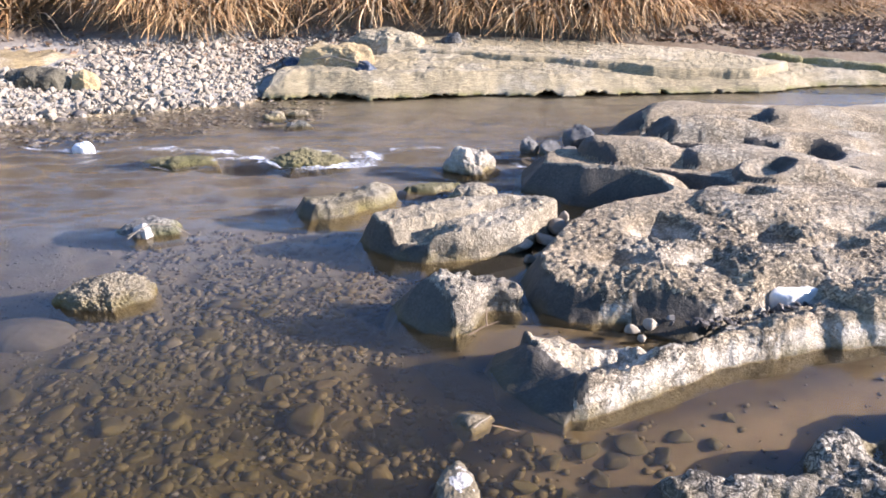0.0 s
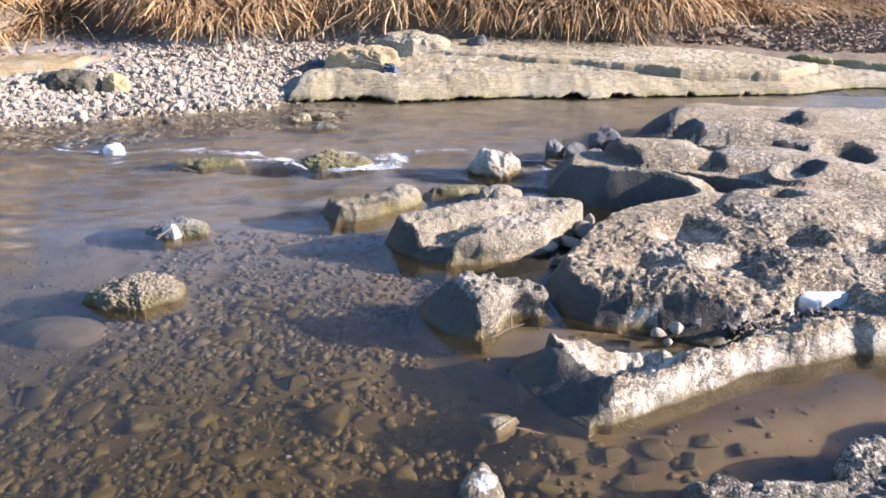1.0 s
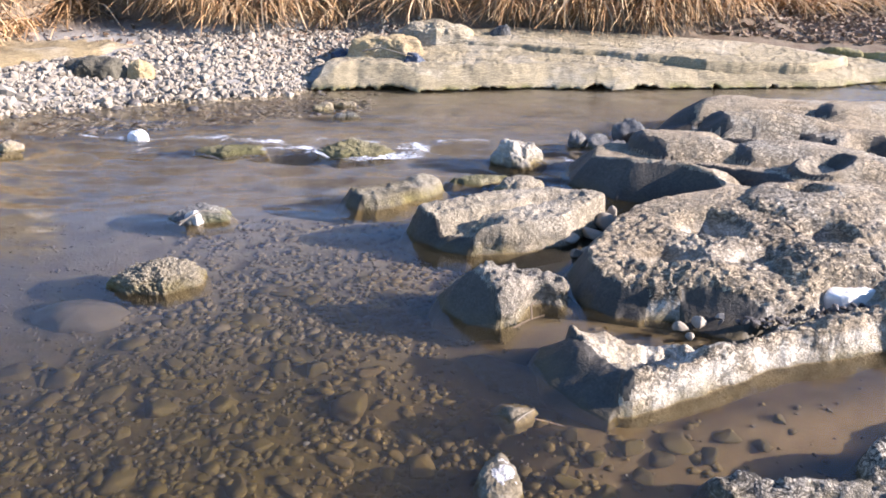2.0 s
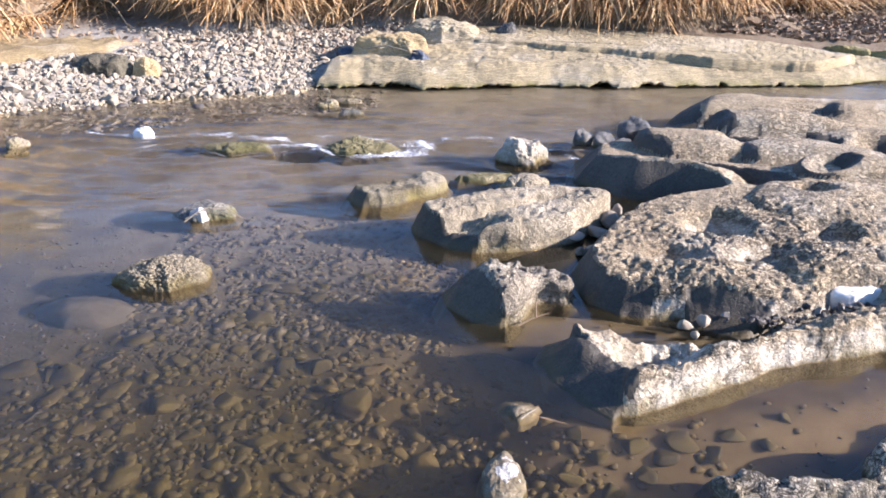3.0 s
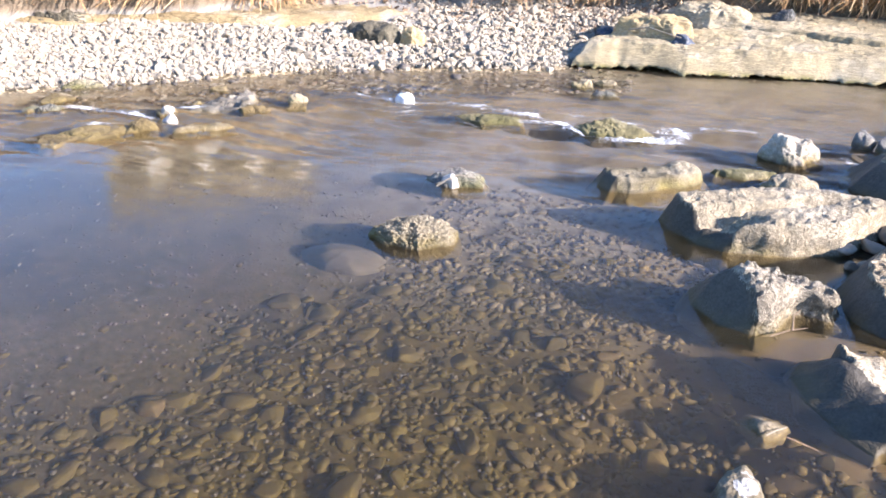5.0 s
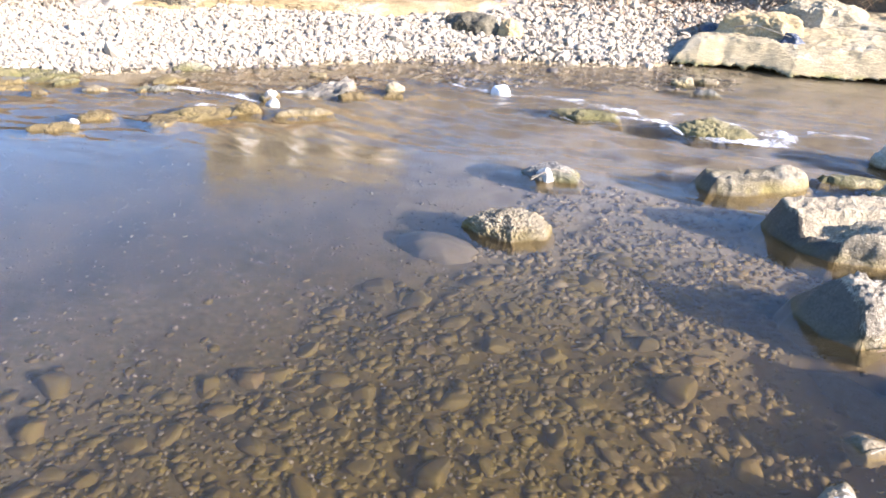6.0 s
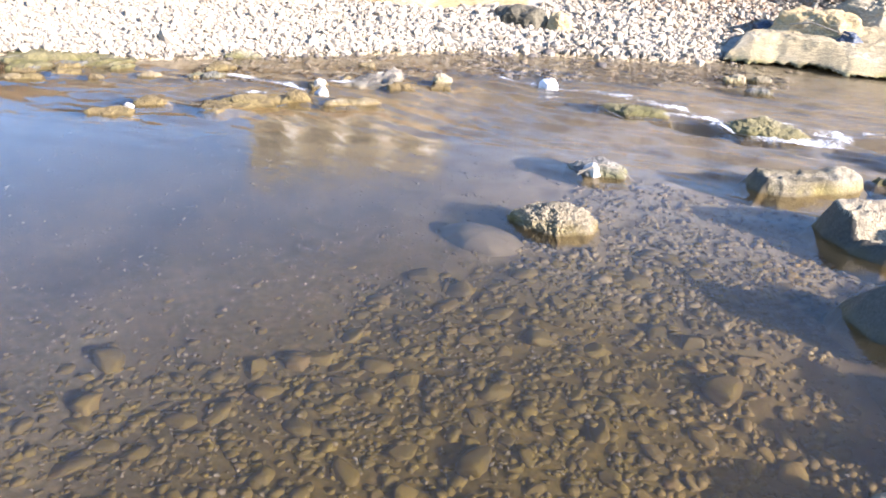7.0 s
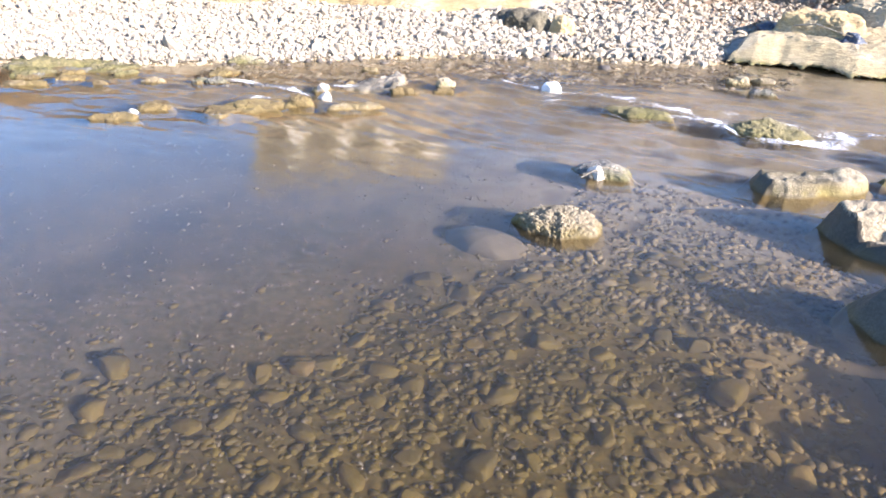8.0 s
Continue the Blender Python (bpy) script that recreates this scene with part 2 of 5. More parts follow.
def ground_material():
    m, n, l, bsdf = mat_new("river_silt_and_earth")
    v = place_vec(n, l)
    sep = n.new("ShaderNodeSeparateXYZ")
    l.new(v, sep.inputs[0])
    silt = ramp(n, l, noise_node(n, l, v, 2.2, 5), [(0.35, (0.023, 0.0162, 0.003)), (0.65, (0.0352, 0.025, 0.0052))])
    sand = ramp(n, l, noise_node(n, l, v, 2.6, 5), [(0.35, (0.0215, 0.018, 0.0118)), (0.65, (0.033, 0.028, 0.02))])
    mx = n.new("ShaderNodeMapRange")
    mx.inputs["From Min"].default_value, mx.inputs["From Max"].default_value = -1.3, -2.3
    l.new(sep.outputs[0], mx.inputs["Value"])
    bed = mix_col(n, l, mx.outputs[0], silt, sand)
    cells = n.new("ShaderNodeTexVoronoi")
    cells.inputs["Scale"].default_value = 62
    l.new(v, cells.inputs["Vector"])
    grain = n.new("ShaderNodeSeparateColor")
    l.new(cells.outputs["Color"], grain.inputs[0])
    bed = mix_col(n, l, 0.8, bed, ramp(n, l, grain.outputs[0], [(0.0, (0.6, 0.58, 0.55)), (0.6, (1.05, 1.05, 1.05)), (0.93, (1.25, 1.25, 1.25)), (1.0, (1.7, 1.7, 1.65))]), "MULTIPLY")
    grit = noise_node(n, l, v, 45, 8, 0.75)
    bed = mix_col(n, l, 0.7, bed, ramp(n, l, grit, [(0.3, (0.55, 0.53, 0.5)), (0.62, (1.2, 1.2, 1.2))]), "MULTIPLY")
    mud = n.new("ShaderNodeMapRange")
    mud.inputs["From Min"].default_value, mud.inputs["From Max"].default_value = -0.6, 0.4
    l.new(sep.outputs[0], mud.inputs["Value"])
    bed = mix_col(n, l, mud.outputs[0], bed, ramp(n, l, noise_node(n, l, v, 6, 6, 0.7), [(0.35, (0.046, 0.0318, 0.0135)), (0.65, (0.07, 0.05, 0.0245))]))
    scour = n.new("ShaderNodeMapRange")
    scour.inputs["From Min"].default_value, scour.inputs["From Max"].default_value = 2.2, 3.5
    l.new(sep.outputs[1], scour.inputs["Value"])
    pale_bed = ramp(n, l, noise_node(n, l, v, 3.0, 6, 0.65, 0.6), [(0.35, (0.04, 0.034, 0.026)), (0.5, (0.085, 0.073, 0.058)), (0.65, (0.055, 0.046, 0.036))])
    channel = n.new("ShaderNodeMapRange")
    channel.inputs["From Min"].default_value, channel.inputs["From Max"].default_value = -2.8, -1.6
    l.new(sep.outputs[0], channel.inputs["Value"])
    scoured = n.new("ShaderNodeMath")
    scoured.operation = "MULTIPLY"
    l.new(scour.outputs[0], scoured.inputs[0])
    l.new(channel.outputs[0], scoured.inputs[1])
    bed = mix_col(n, l, scoured.outputs[0], bed, pale_bed)
    ochre = n.new("ShaderNodeMapRange")
    ochre.inputs["From Min"].default_value, ochre.inputs["From Max"].default_value = 2.95, 3.6
    l.new(sep.outputs[1], ochre.inputs["Value"])
    upstream = n.new("ShaderNodeMapRange")
    upstream.inputs["From Min"].default_value, upstream.inputs["From Max"].default_value = -1.8, -2.6
    l.new(sep.outputs[0], upstream.inputs["Value"])
    ochre_bed = n.new("ShaderNodeMath")
    ochre_bed.operation = "MULTIPLY"
    l.new(ochre.outputs[0], ochre_bed.inputs[0])
    l.new(upstream.outputs[0], ochre_bed.inputs[1])
    bed = mix_col(n, l, ochre_bed.outputs[0], bed, ramp(n, l, noise_node(n, l, v, 2.6, 6, 0.65, 0.6), [(0.35, (0.032, 0.0265, 0.017)), (0.5, (0.066, 0.054, 0.036)), (0.65, (0.044, 0.036, 0.025))]))
    land = ramp(n, l, noise_node(n, l, v, 3.5, 7, 0.7), [(0.3, (0.12, 0.084, 0.054)), (0.5, (0.192, 0.15, 0.102)), (0.7, (0.144, 0.102, 0.063))])
    land = mix_col(n, l, 0.8, land, ramp(n, l, grit, [(0.3, (0.45, 0.42, 0.4)), (0.6, (1.2, 1.2, 1.2))]), "MULTIPLY")
    bar = n.new("ShaderNodeMapRange")
    bar.inputs["From Min"].default_value, bar.inputs["From Max"].default_value = -0.6, -1.2
    l.new(sep.outputs[0], bar.inputs["Value"])
    away = n.new("ShaderNodeMapRange")
    away.inputs["From Min"].default_value, away.inputs["From Max"].default_value = 1.4, 2.4
    l.new(sep.outputs[1], away.inputs["Value"])
    both = n.new("ShaderNodeMath")
    both.operation = "MULTIPLY"
    l.new(bar.outputs[0], both.inputs[0])
    low = n.new("ShaderNodeMapRange")
    low.inputs["From Min"].default_value, low.inputs["From Max"].default_value = 0.38, 0.32
    l.new(sep.outputs[2], low.inputs["Value"])
    flat_bar = n.new("ShaderNodeMath")
    flat_bar.operation = "MULTIPLY"
    l.new(away.outputs[0], flat_bar.inputs[0])
    l.new(low.outputs[0], flat_bar.inputs[1])
    l.new(flat_bar.outputs[0], both.inputs[1])
    land = mix_col(n, l, both.outputs[0], land, ramp(n, l, noise_node(n, l, v, 30, 6, 0.7), [(0.35, (0.2, 0.18, 0.15)), (0.65, (0.32, 0.29, 0.24))]))
    mr = n.new("ShaderNodeMapRange")
    mr.inputs["From Min"].default_value, mr.inputs["From Max"].default_value = 0.0, 0.06
    l.new(sep.outputs[2], mr.inputs["Value"])
    l.new(mix_col(n, l, mr.outputs[0], bed, land), bsdf.inputs["Base Color"])
    bsdf.inputs["Roughness"].default_value = 0.9
    bsdf.inputs["Specular IOR Level"].default_value = 0.1
    flat = n.new("ShaderNodeMath")
    flat.operation = "MULTIPLY_ADD"
    l.new(mud.outputs[0], flat.inputs[0])
    flat.inputs[1].default_value, flat.inputs[2].default_value = -0.9, 1.0
    rise = n.new("ShaderNodeMath")
    rise.operation = "MULTIPLY"
    l.new(flat.outputs[0], rise.inputs[0])
    l.new(cells.outputs["Distance"], rise.inputs[1])
    nb = bump(n, l, rise.outputs[0], 0.2, -0.012)
    l.new(bump(n, l, grit, 0.35, 0.015, nb), bsdf.inputs["Normal"])
    return m


def water_material():
    m, n, l, bsdf = mat_new("stream_water")
    v = place_vec(n, l)
    bsdf.inputs["Base Color"].default_value = (0.95, 0.86, 0.64, 1)
    bsdf.inputs["Transmission Weight"].default_value = 0.993
    bsdf.inputs["IOR"].default_value = 1.333
    bsdf.inputs["Roughness"].default_value = 0.03
    mp = n.new("ShaderNodeMapping")
    mp.inputs["Scale"].default_value = (0.6, 2.0, 1.0)
    mp.inputs["Rotation"].default_value = (0, 0, 0.15)
    l.new(v, mp.inputs["Vector"])
    a = noise_node(n, l, mp.outputs[0], 9, 3, 0.5, 0.6)
    b = noise_node(n, l, mp.outputs[0], 30, 2, 0.5, 0.3)
    c = noise_node(n, l, mp.outputs[0], 75, 2, 0.5, 0.3)
    sep = n.new("ShaderNodeSeparateXYZ")
    l.new(v, sep.inputs[0])
    quick = n.new("ShaderNodeMapRange")
    quick.inputs["From Min"].default_value, quick.inputs["From Max"].default_value = 3.3, 4.8
    quick.inputs["To Min"].default_value, quick.inputs["To Max"].default_value = 0.015, 0.09
    l.new(sep.outputs[1], quick.inputs["Value"])
    run = n.new("ShaderNodeMapRange")
    run.inputs["From Min"].default_value, run.inputs["From Max"].default_value = 3.4, 4.5
    run.inputs["To Min"].default_value, run.inputs["To Max"].default_value = 0.03, 0.15
    l.new(sep.outputs[1], run.inputs["Value"])
    nb = bump(n, l, a, 0.03, 0.05)
    l.new(run.outputs[0], nb.node.inputs["Strength"])
    for field, deep in ((b, 0.02), (c, 0.01)):
        nb = bump(n, l, field, 0.03, deep, nb)
        l.new(quick.outputs[0], nb.node.inputs["Strength"])
    l.new(nb, bsdf.inputs["Normal"])
    return m


M_GROUND = ground_material()
M_WATER = water_material()
M_REED = stone_material("dry_reed", [(0.515, 0.335, 0.156), (0.359, 0.211, 0.0897), (0.593, 0.437, 0.25), (0.218, 0.121, 0.0585), (0.499, 0.296, 0.129)], spread=0.3)
M_LITTER = stone_material("dead_leaves", [(0.225, 0.15, 0.095), (0.28, 0.21, 0.145), (0.18, 0.12, 0.08), (0.3, 0.24, 0.175), (0.24, 0.165, 0.11)], spread=0.3)
M_FOAM = plain_material("white_foam", (0.58, 0.585, 0.59), 0.6, 0.08, 60)


def foam_material():
    """Broken foam: its mesh carries how thickly it lies, and froth breaks it up."""
    m, n, l, bsdf = mat_new("thin_foam")
    v = place_vec(n, l)
    mp = n.new("ShaderNodeMapping")
    mp.inputs["Scale"].default_value = (0.55, 1.5, 1.0)
    l.new(v, mp.inputs["Vector"])
    thick = n.new("ShaderNodeAttribute")
    thick.attribute_name = "foam_cover"
    add = n.new("ShaderNodeMath")
    add.operation = "ADD"
    l.new(thick.outputs["Fac"], add.inputs[0])
    l.new(noise_node(n, l, mp.outputs[0], 55, 6, 0.8, 1.0), add.inputs[1])
    l.new(ramp(n, l, add.outputs[0], [(0.78, (0, 0, 0)), (1.0, (0.9, 0.9, 0.9))]), bsdf.inputs["Alpha"])
    bsdf.inputs["Base Color"].default_value = (0.66, 0.67, 0.68, 1)
    bsdf.inputs["Roughness"].default_value = 0.5
    l.new(bump(n, l, noise_node(n, l, v, 90, 3, 0.6), 0.6, 0.01), bsdf.inputs["Normal"])
    return m


M_LACE = foam_material()
M_WHITE_SHEET = plain_material("white_sheet", (0.66, 0.62, 0.54), 0.3, 0.25, 14)
M_TWIG = plain_material("dry_twig", (0.156, 0.108, 0.066), 0.8, 0.3, 60)
M_SCRAP = plain_material("blue_plastic", (0.03, 0.039, 0.057), 0.5, 0.4, 25)
M_LINE = plain_material("bleached_stick", (0.24, 0.198, 0.138), 0.8, 0.2, 60)
M_RENDER = plain_material("tan_wall_paint", (0.3, 0.25, 0.155), 0.85, 0.12, 2)
M_PANE = plain_material("window_glass_dark", (0.036, 0.042, 0.048), 0.15, 0.2, 1)
M_BALCONY = plain_material("white_balcony_paint", (0.8, 0.77, 0.7), 0.7, 0.08, 3)


# ---- number tools ----
RNG = np.random.default_rng(11)
PERM = np.random.default_rng(5).random((256, 256, 16))


def vnoise(x, y, z=0.0):
    """Smooth value noise in -1..1, over arrays."""
    x, y, z = np.broadcast_arrays(np.asarray(x, float), np.asarray(y, float), np.asarray(z, float))
    xi, yi, zi = np.floor(x).astype(int), np.floor(y).astype(int), np.floor(z).astype(int)
    fx, fy, fz = x - xi, y - yi, z - zi
    fx, fy, fz = (f * f * f * (f * (6 * f - 15) + 10) for f in (fx, fy, fz))

    def at(a, b, c):
        return PERM[(xi + a) & 255, (yi + b) & 255, (zi + c) & 15]

    lo = (at(0, 0, 0) * (1 - fx) + at(1, 0, 0) * fx) * (1 - fy) + (at(0, 1, 0) * (1 - fx) + at(1, 1, 0) * fx) * fy
    hi = (at(0, 0, 1) * (1 - fx) + at(1, 0, 1) * fx) * (1 - fy) + (at(0, 1, 1) * (1 - fx) + at(1, 1, 1) * fx) * fy
    return 2 * (lo * (1 - fz) + hi * fz) - 1


def fbm(x, y, z=0.0, octaves=4, gain=0.5):
    out, amp, f = 0.0, 1.0, 1.0
    for k in range(octaves):
        out = out + amp * vnoise(np.asarray(x) * f + 17.3 * k, np.asarray(y) * f + 5.7 * k, np.asarray(z) * f)
        amp, f = amp * gain, f * 2.03
    return out


def smooth(a, b, v):
    t = np.clip((v - a) / (b - a), 0, 1)
    return t * t * (3 - 2 * t)


def seg_dist(X, Y, x1, y1, x2, y2):
    dx, dy = x2 - x1, y2 - y1
    t = np.clip(((X - x1) * dx + (Y - y1) * dy) / (dx * dx + dy * dy + 1e-12), 0, 1)
    return np.hypot(X - x1 - t * dx, Y - y1 - t * dy)


def line_dist(X, Y, pts):
    d = np.full(np.shape(X), 1e9)
    for (x1, y1), (x2, y2) in zip(pts, pts[1:]):
        d = np.minimum(d, seg_dist(X, Y, x1, y1, x2, y2))
    return d


def area_dist(X, Y, poly):
    """Distance to a closed outline, positive inside."""
    inside = np.zeros(np.shape(X), bool)
    for (x1, y1), (x2, y2) in zip(poly, poly[1:] + poly[:1]):
        cross = (y1 > Y) != (y2 > Y)
        inside ^= cross & (X < (x2 - x1) * (Y - y1) / (y2 - y1 + 1e-15) + x1)
    d = line_dist(X, Y, poly + poly[:1])
    return np.where(inside, d, -d)


def mesh_of(name, verts, faces, material, smooth_faces=True):
    me = bpy.data.meshes.new(name)
    me.from_pydata([tuple(v) for v in np.asarray(verts, float).tolist()], [], [tuple(f) for f in np.asarray(faces).tolist()])
    me.polygons.foreach_set("use_smooth", [smooth_faces] * len(me.polygons))
    me.materials.append(material)
    me.update()
    return me


def thing(name, verts, faces, material, label, category, kind="", group="", smooth_faces=True):
    return tagged(new(name, mesh_of(name, verts, faces, material, smooth_faces)), label, category, group, kind)


def part_of(name, verts, faces, material, parent, label="", smooth_faces=True):
    ob = new(name, mesh_of(name, verts, faces, material, smooth_faces))
    ob.parent = parent
    return tagged(ob, label)


def grid_faces(nx, ny, keep=None):
    i = np.arange(nx * ny).reshape(ny, nx)
    q = np.stack([i[:-1, :-1], i[:-1, 1:], i[1:, 1:], i[1:, :-1]], -1).reshape(-1, 4)
    return q if keep is None else q[keep[q].any(1)]


def compact(verts, faces):
    used = np.unique(faces)
    back = np.full(len(verts), -1)
    back[used] = np.arange(len(used))
    return verts[used], back[faces]


def spaced(lo, hi, step, far_lo=None, far_hi=None, grow=1.25):
    mid = list(np.arange(lo, hi + step / 2, step))
    a, b, s = [], [], step
    p = mid[-1]
    while far_hi is not None and p < far_hi:
        s *= grow
        p += s
        b.append(p)
    s, p = step, mid[0]
    while far_lo is not None and p > far_lo:
        s *= grow
        p -= s
        a.append(p)
    return np.array(a[::-1] + mid + b)


# ---- plan ----
SHORE = [(-40.0, -9.0), (-9.0, 2.1), (-6.6, 3.45), (-5.5, 3.95), (-5.0, 4.35), (-4.28, 4.93), (-3.5, 5.55), (-2.7, 5.9), (-1.8, 6.2), (-1.5, 6.45),
         (0.0, 6.75), (1.0, 6.8), (2.1, 6.9), (3.4, 7.15), (4.5, 7.3), (8.0, 7.8), (60.0, 12.0)]
SHELF = [(1.2, 5.35), (1.35, 5.65), (1.9, 5.78), (2.6, 5.72), (3.2, 5.82), (4.0, 5.95), (6.0, 6.2), (9.0, 6.3), (9.0, 2.6), (3.0, 2.72), (2.3, 2.62),
         (1.68, 2.46), (1.41, 2.40), (1.07, 2.31), (0.82, 2.15), (0.66, 2.07), (0.5, 1.985), (0.42, 1.99), (0.33, 2.07), (0.24, 2.19), (0.19, 2.32), (0.22, 2.43), (0.3, 2.48),
         (0.5, 2.46), (0.72, 2.46), (0.93, 2.52), (0.76, 2.6), (0.64, 2.615), (0.52, 2.66), (0.43, 2.73), (0.38, 2.84), (0.36, 3.02), (0.51, 3.35), (0.68, 3.6), (0.9, 3.7),
         (1.1, 3.8), (1.02, 3.86), (0.71, 3.97), (0.48, 4.2), (0.52, 4.55), (0.66, 4.7), (1.02, 4.86)]
NEAR_SHELF = [(0.61, 1.5), (0.62, 1.75), (0.75, 1.79), (0.88, 1.75), (1.06, 1.79), (1.08, 1.87), (1.18, 1.94), (1.4, 1.98), (1.5, 2.08), (1.64, 2.14), (2.2, 2.25), (9.0, 2.1), (9.0, 0.6), (4.0, 0.5), (2.2, 0.75), (1.3, 0.55), (0.85, 0.9), (0.68, 1.2)]
LEDGE = [(-1.55, 6.42), (-1.30, 6.40), (-1.12, 6.44), (-0.57, 6.40), (0.1, 6.5), (0.5, 6.6), (1.08, 6.56), (1.49, 6.64), (2.1, 6.7), (2.85, 6.74), (3.4, 7.0), (4.1, 7.08),
         (6.0, 7.3), (6.2, 8.1), (3.6, 7.95), (2.2, 8.15), (1.2, 8.3), (0.1, 8.4), (-0.6, 8.3), (-1.0, 7.7), (-1.45, 7.2), (-1.6, 6.7)]
SANDBANK = [(-6.9, 4.8), (-6.2, 5.2), (-5.64, 5.52), (-5.05, 5.78), (-4.2, 6.12), (-3.8, 6.45), (-3.35, 6.65), (-3.12, 7.05), (-3.5, 7.5), (-4.5, 7.7), (-6.0, 6.9)]

# foot of the cut bank under the reeds
FOOT = [(-9.0, 3.9), (-7.4, 4.55), (-6.2, 5.2), (-5.0, 6.0), (-4.5, 7.3), (-4.1, 8.05), (-3.4, 7.75), (-2.9, 7.3), (-2.35, 7.5), (-1.4, 7.95), (-0.1, 7.85), (0.67, 8.0), (1.45, 7.85), (2.3, 7.95), (3.4, 8.3), (5.5, 8.9)]


def shore_d(X, Y):
    """Distance to the far waterline, positive on the land side."""
    d = line_dist(X, Y, SHORE)
    line_y = np.interp(X, [p[0] for p in SHORE], [p[1] for p in SHORE])
    return np.where(Y > line_y, d, -d)


def terrain(X, Y):
    d = shore_d(X, Y)
    land = 0.10 * smooth(0, 0.3, d) + 0.16 * smooth(0.1, 1.3, d) + 0.12 * smooth(1.2, 2.2, d) + 0.3 * smooth(1.9, 4.6, d)
    land = land + 0.02 * fbm(X * 1.7, Y * 1.7) * smooth(0, 0.5, d) + 0.5 * smooth(8, 60, d) * fbm(X * 0.05, Y * 0.05)
    bed = -0.03 - 0.06 * smooth(0, 0.5, -d) - 0.06 * smooth(0.7, 1.8, -d)
    bed = bed + 0.022 * fbm(X * 1.6 + 9, Y * 1.6)
    # shallower along the riffle between the stones
    bed = bed + 0.05 * np.exp(-(line_dist(X, Y, [(-5.2, 3.5), (-3.6, 4.0), (-2.4, 4.95), (-1.3, 4.85), (0.3, 4.9)]) / 0.3) ** 2)
    # silt flats between the rock tongues
    for pts, w, to in (([(0.3, 1.93), (0.6, 1.92), (1.2, 2.14), (1.9, 2.42)], 0.2, -0.035), ([(0.1, 2.6), (0.45, 2.6), (0.95, 2.52)], 0.13, -0.022)):
        fill = np.exp(-(line_dist(X, Y, pts) / w) ** 2)
        bed = bed * (1 - fill) + to * fill
    z = np.where(d > 0, land - 0.03 * (1 - smooth(0, 0.06, d)), bed)
    up = Y - np.interp(X, [p[0] for p in FOOT], [p[1] for p in FOOT]) + 0.12 * fbm(X * 2.3, Y * 0.5, 0, 3)
    z = z + 0.33 * smooth(0.1, 0.34, up) * (1 - smooth(2.2, 3.4, X)) * (d > 0)
    back = smooth(0.3, -0.7, Y + 0.25 * fbm(X * 0.6, Y * 0.6, 0, 3))
    z = z + back * (0.22 - z) * (d < 0)
    return z


# ---- ground, water ----
gx, gy = spaced(-8.0, 6.0, 0.04, -500, 500), spaced(-1.0, 9.5, 0.04, -500, 500)
X, Y = np.meshgrid(gx, gy)
Z = terrain(X, Y)
thing("ground", np.stack([X, Y, Z], -1).reshape(-1, 3), grid_faces(len(gx), len(gy)), M_GROUND,
      "silty brown river bed rising to an earthy bank", "ground", "structure")

RIFFLE = [(-5.6, 3.4), (-4.6, 3.4), (-3.6, 4.0), (-2.6, 4.75), (-1.6, 4.7), (-0.6, 4.75), (0.3, 4.8)]


def water_height(X, Y):
    r = line_dist(X, Y, RIFFLE)
    amp = 0.0004 + 0.016 * np.exp(-(r / 0.35) ** 2) + 0.006 * np.exp(-(r / 0.7) ** 2) + 0.0085 * smooth(3.2, 4.0, Y) * smooth(5.2, 4.7, Y) * smooth(-3.4, -2.4, X) + 0.002 * smooth(4.9, 5.4, Y)
    w = fbm(X * 2.8 + 0.6 * np.sin(Y * 3), Y * 9.5 + 0.8 * np.sin(X * 2.1), 0.0, 3)
    return amp * w * smooth(-7.9, -7.0, X) * smooth(6.9, 6.0, X)


wx, wy = spaced(-7.0, 4.0, 0.025, -60, 60, 1.3), spaced(0.2, 7.4, 0.023, -30, 40, 1.3)
X, Y = np.meshgrid(wx, wy)
water = thing("water", np.stack([X, Y, water_height(X, Y)], -1).reshape(-1, 3), grid_faces(len(wx), len(wy)), M_WATER,
              "shallow clear stream reflecting a blue sky", "water", "structure")
water.visible_shadow = False


# ---- bedrock shelves ----
def bumps_on(X, Y, ridges=(), hollows=()):
    z = np.zeros(np.shape(X))
    for x1, y1, x2, y2, w, h in ridges:
        z = z + h * np.exp(-(seg_dist(X, Y, x1, y1, x2, y2) / w) ** 2)
    for x, y, rx, ry, deg, depth in hollows:
        c, s = math.cos(radians(deg)), math.sin(radians(deg))
        u, v = ((X - x) * c + (Y - y) * s) / rx, (-(X - x) * s + (Y - y) * c) / ry
        z = z - depth * np.exp(-((u * u + v * v) ** 2.2))
    return z


def whalebacks(X, Y, rows):
    """Humps with a blunt end towards the stream that fade the other way; near: how wide their near side is."""
    z = np.zeros(np.shape(X))
    for x, y, ln, w, h, turn, near in rows:
        u = X - x + 0.05 * fbm(X * 4, Y * 4, 0, 2)
        v = Y - y - turn * u
        nose = np.hypot(np.minimum(u - 0.13, 0) / 0.17, v / (np.where(v < 0, near, 1.5) * w))
        z = np.maximum(z, h * np.clip(1 - nose ** 2.3, 0, 1) ** 0.6 * (1 - smooth(0.25 * ln, ln, u)))
    return z


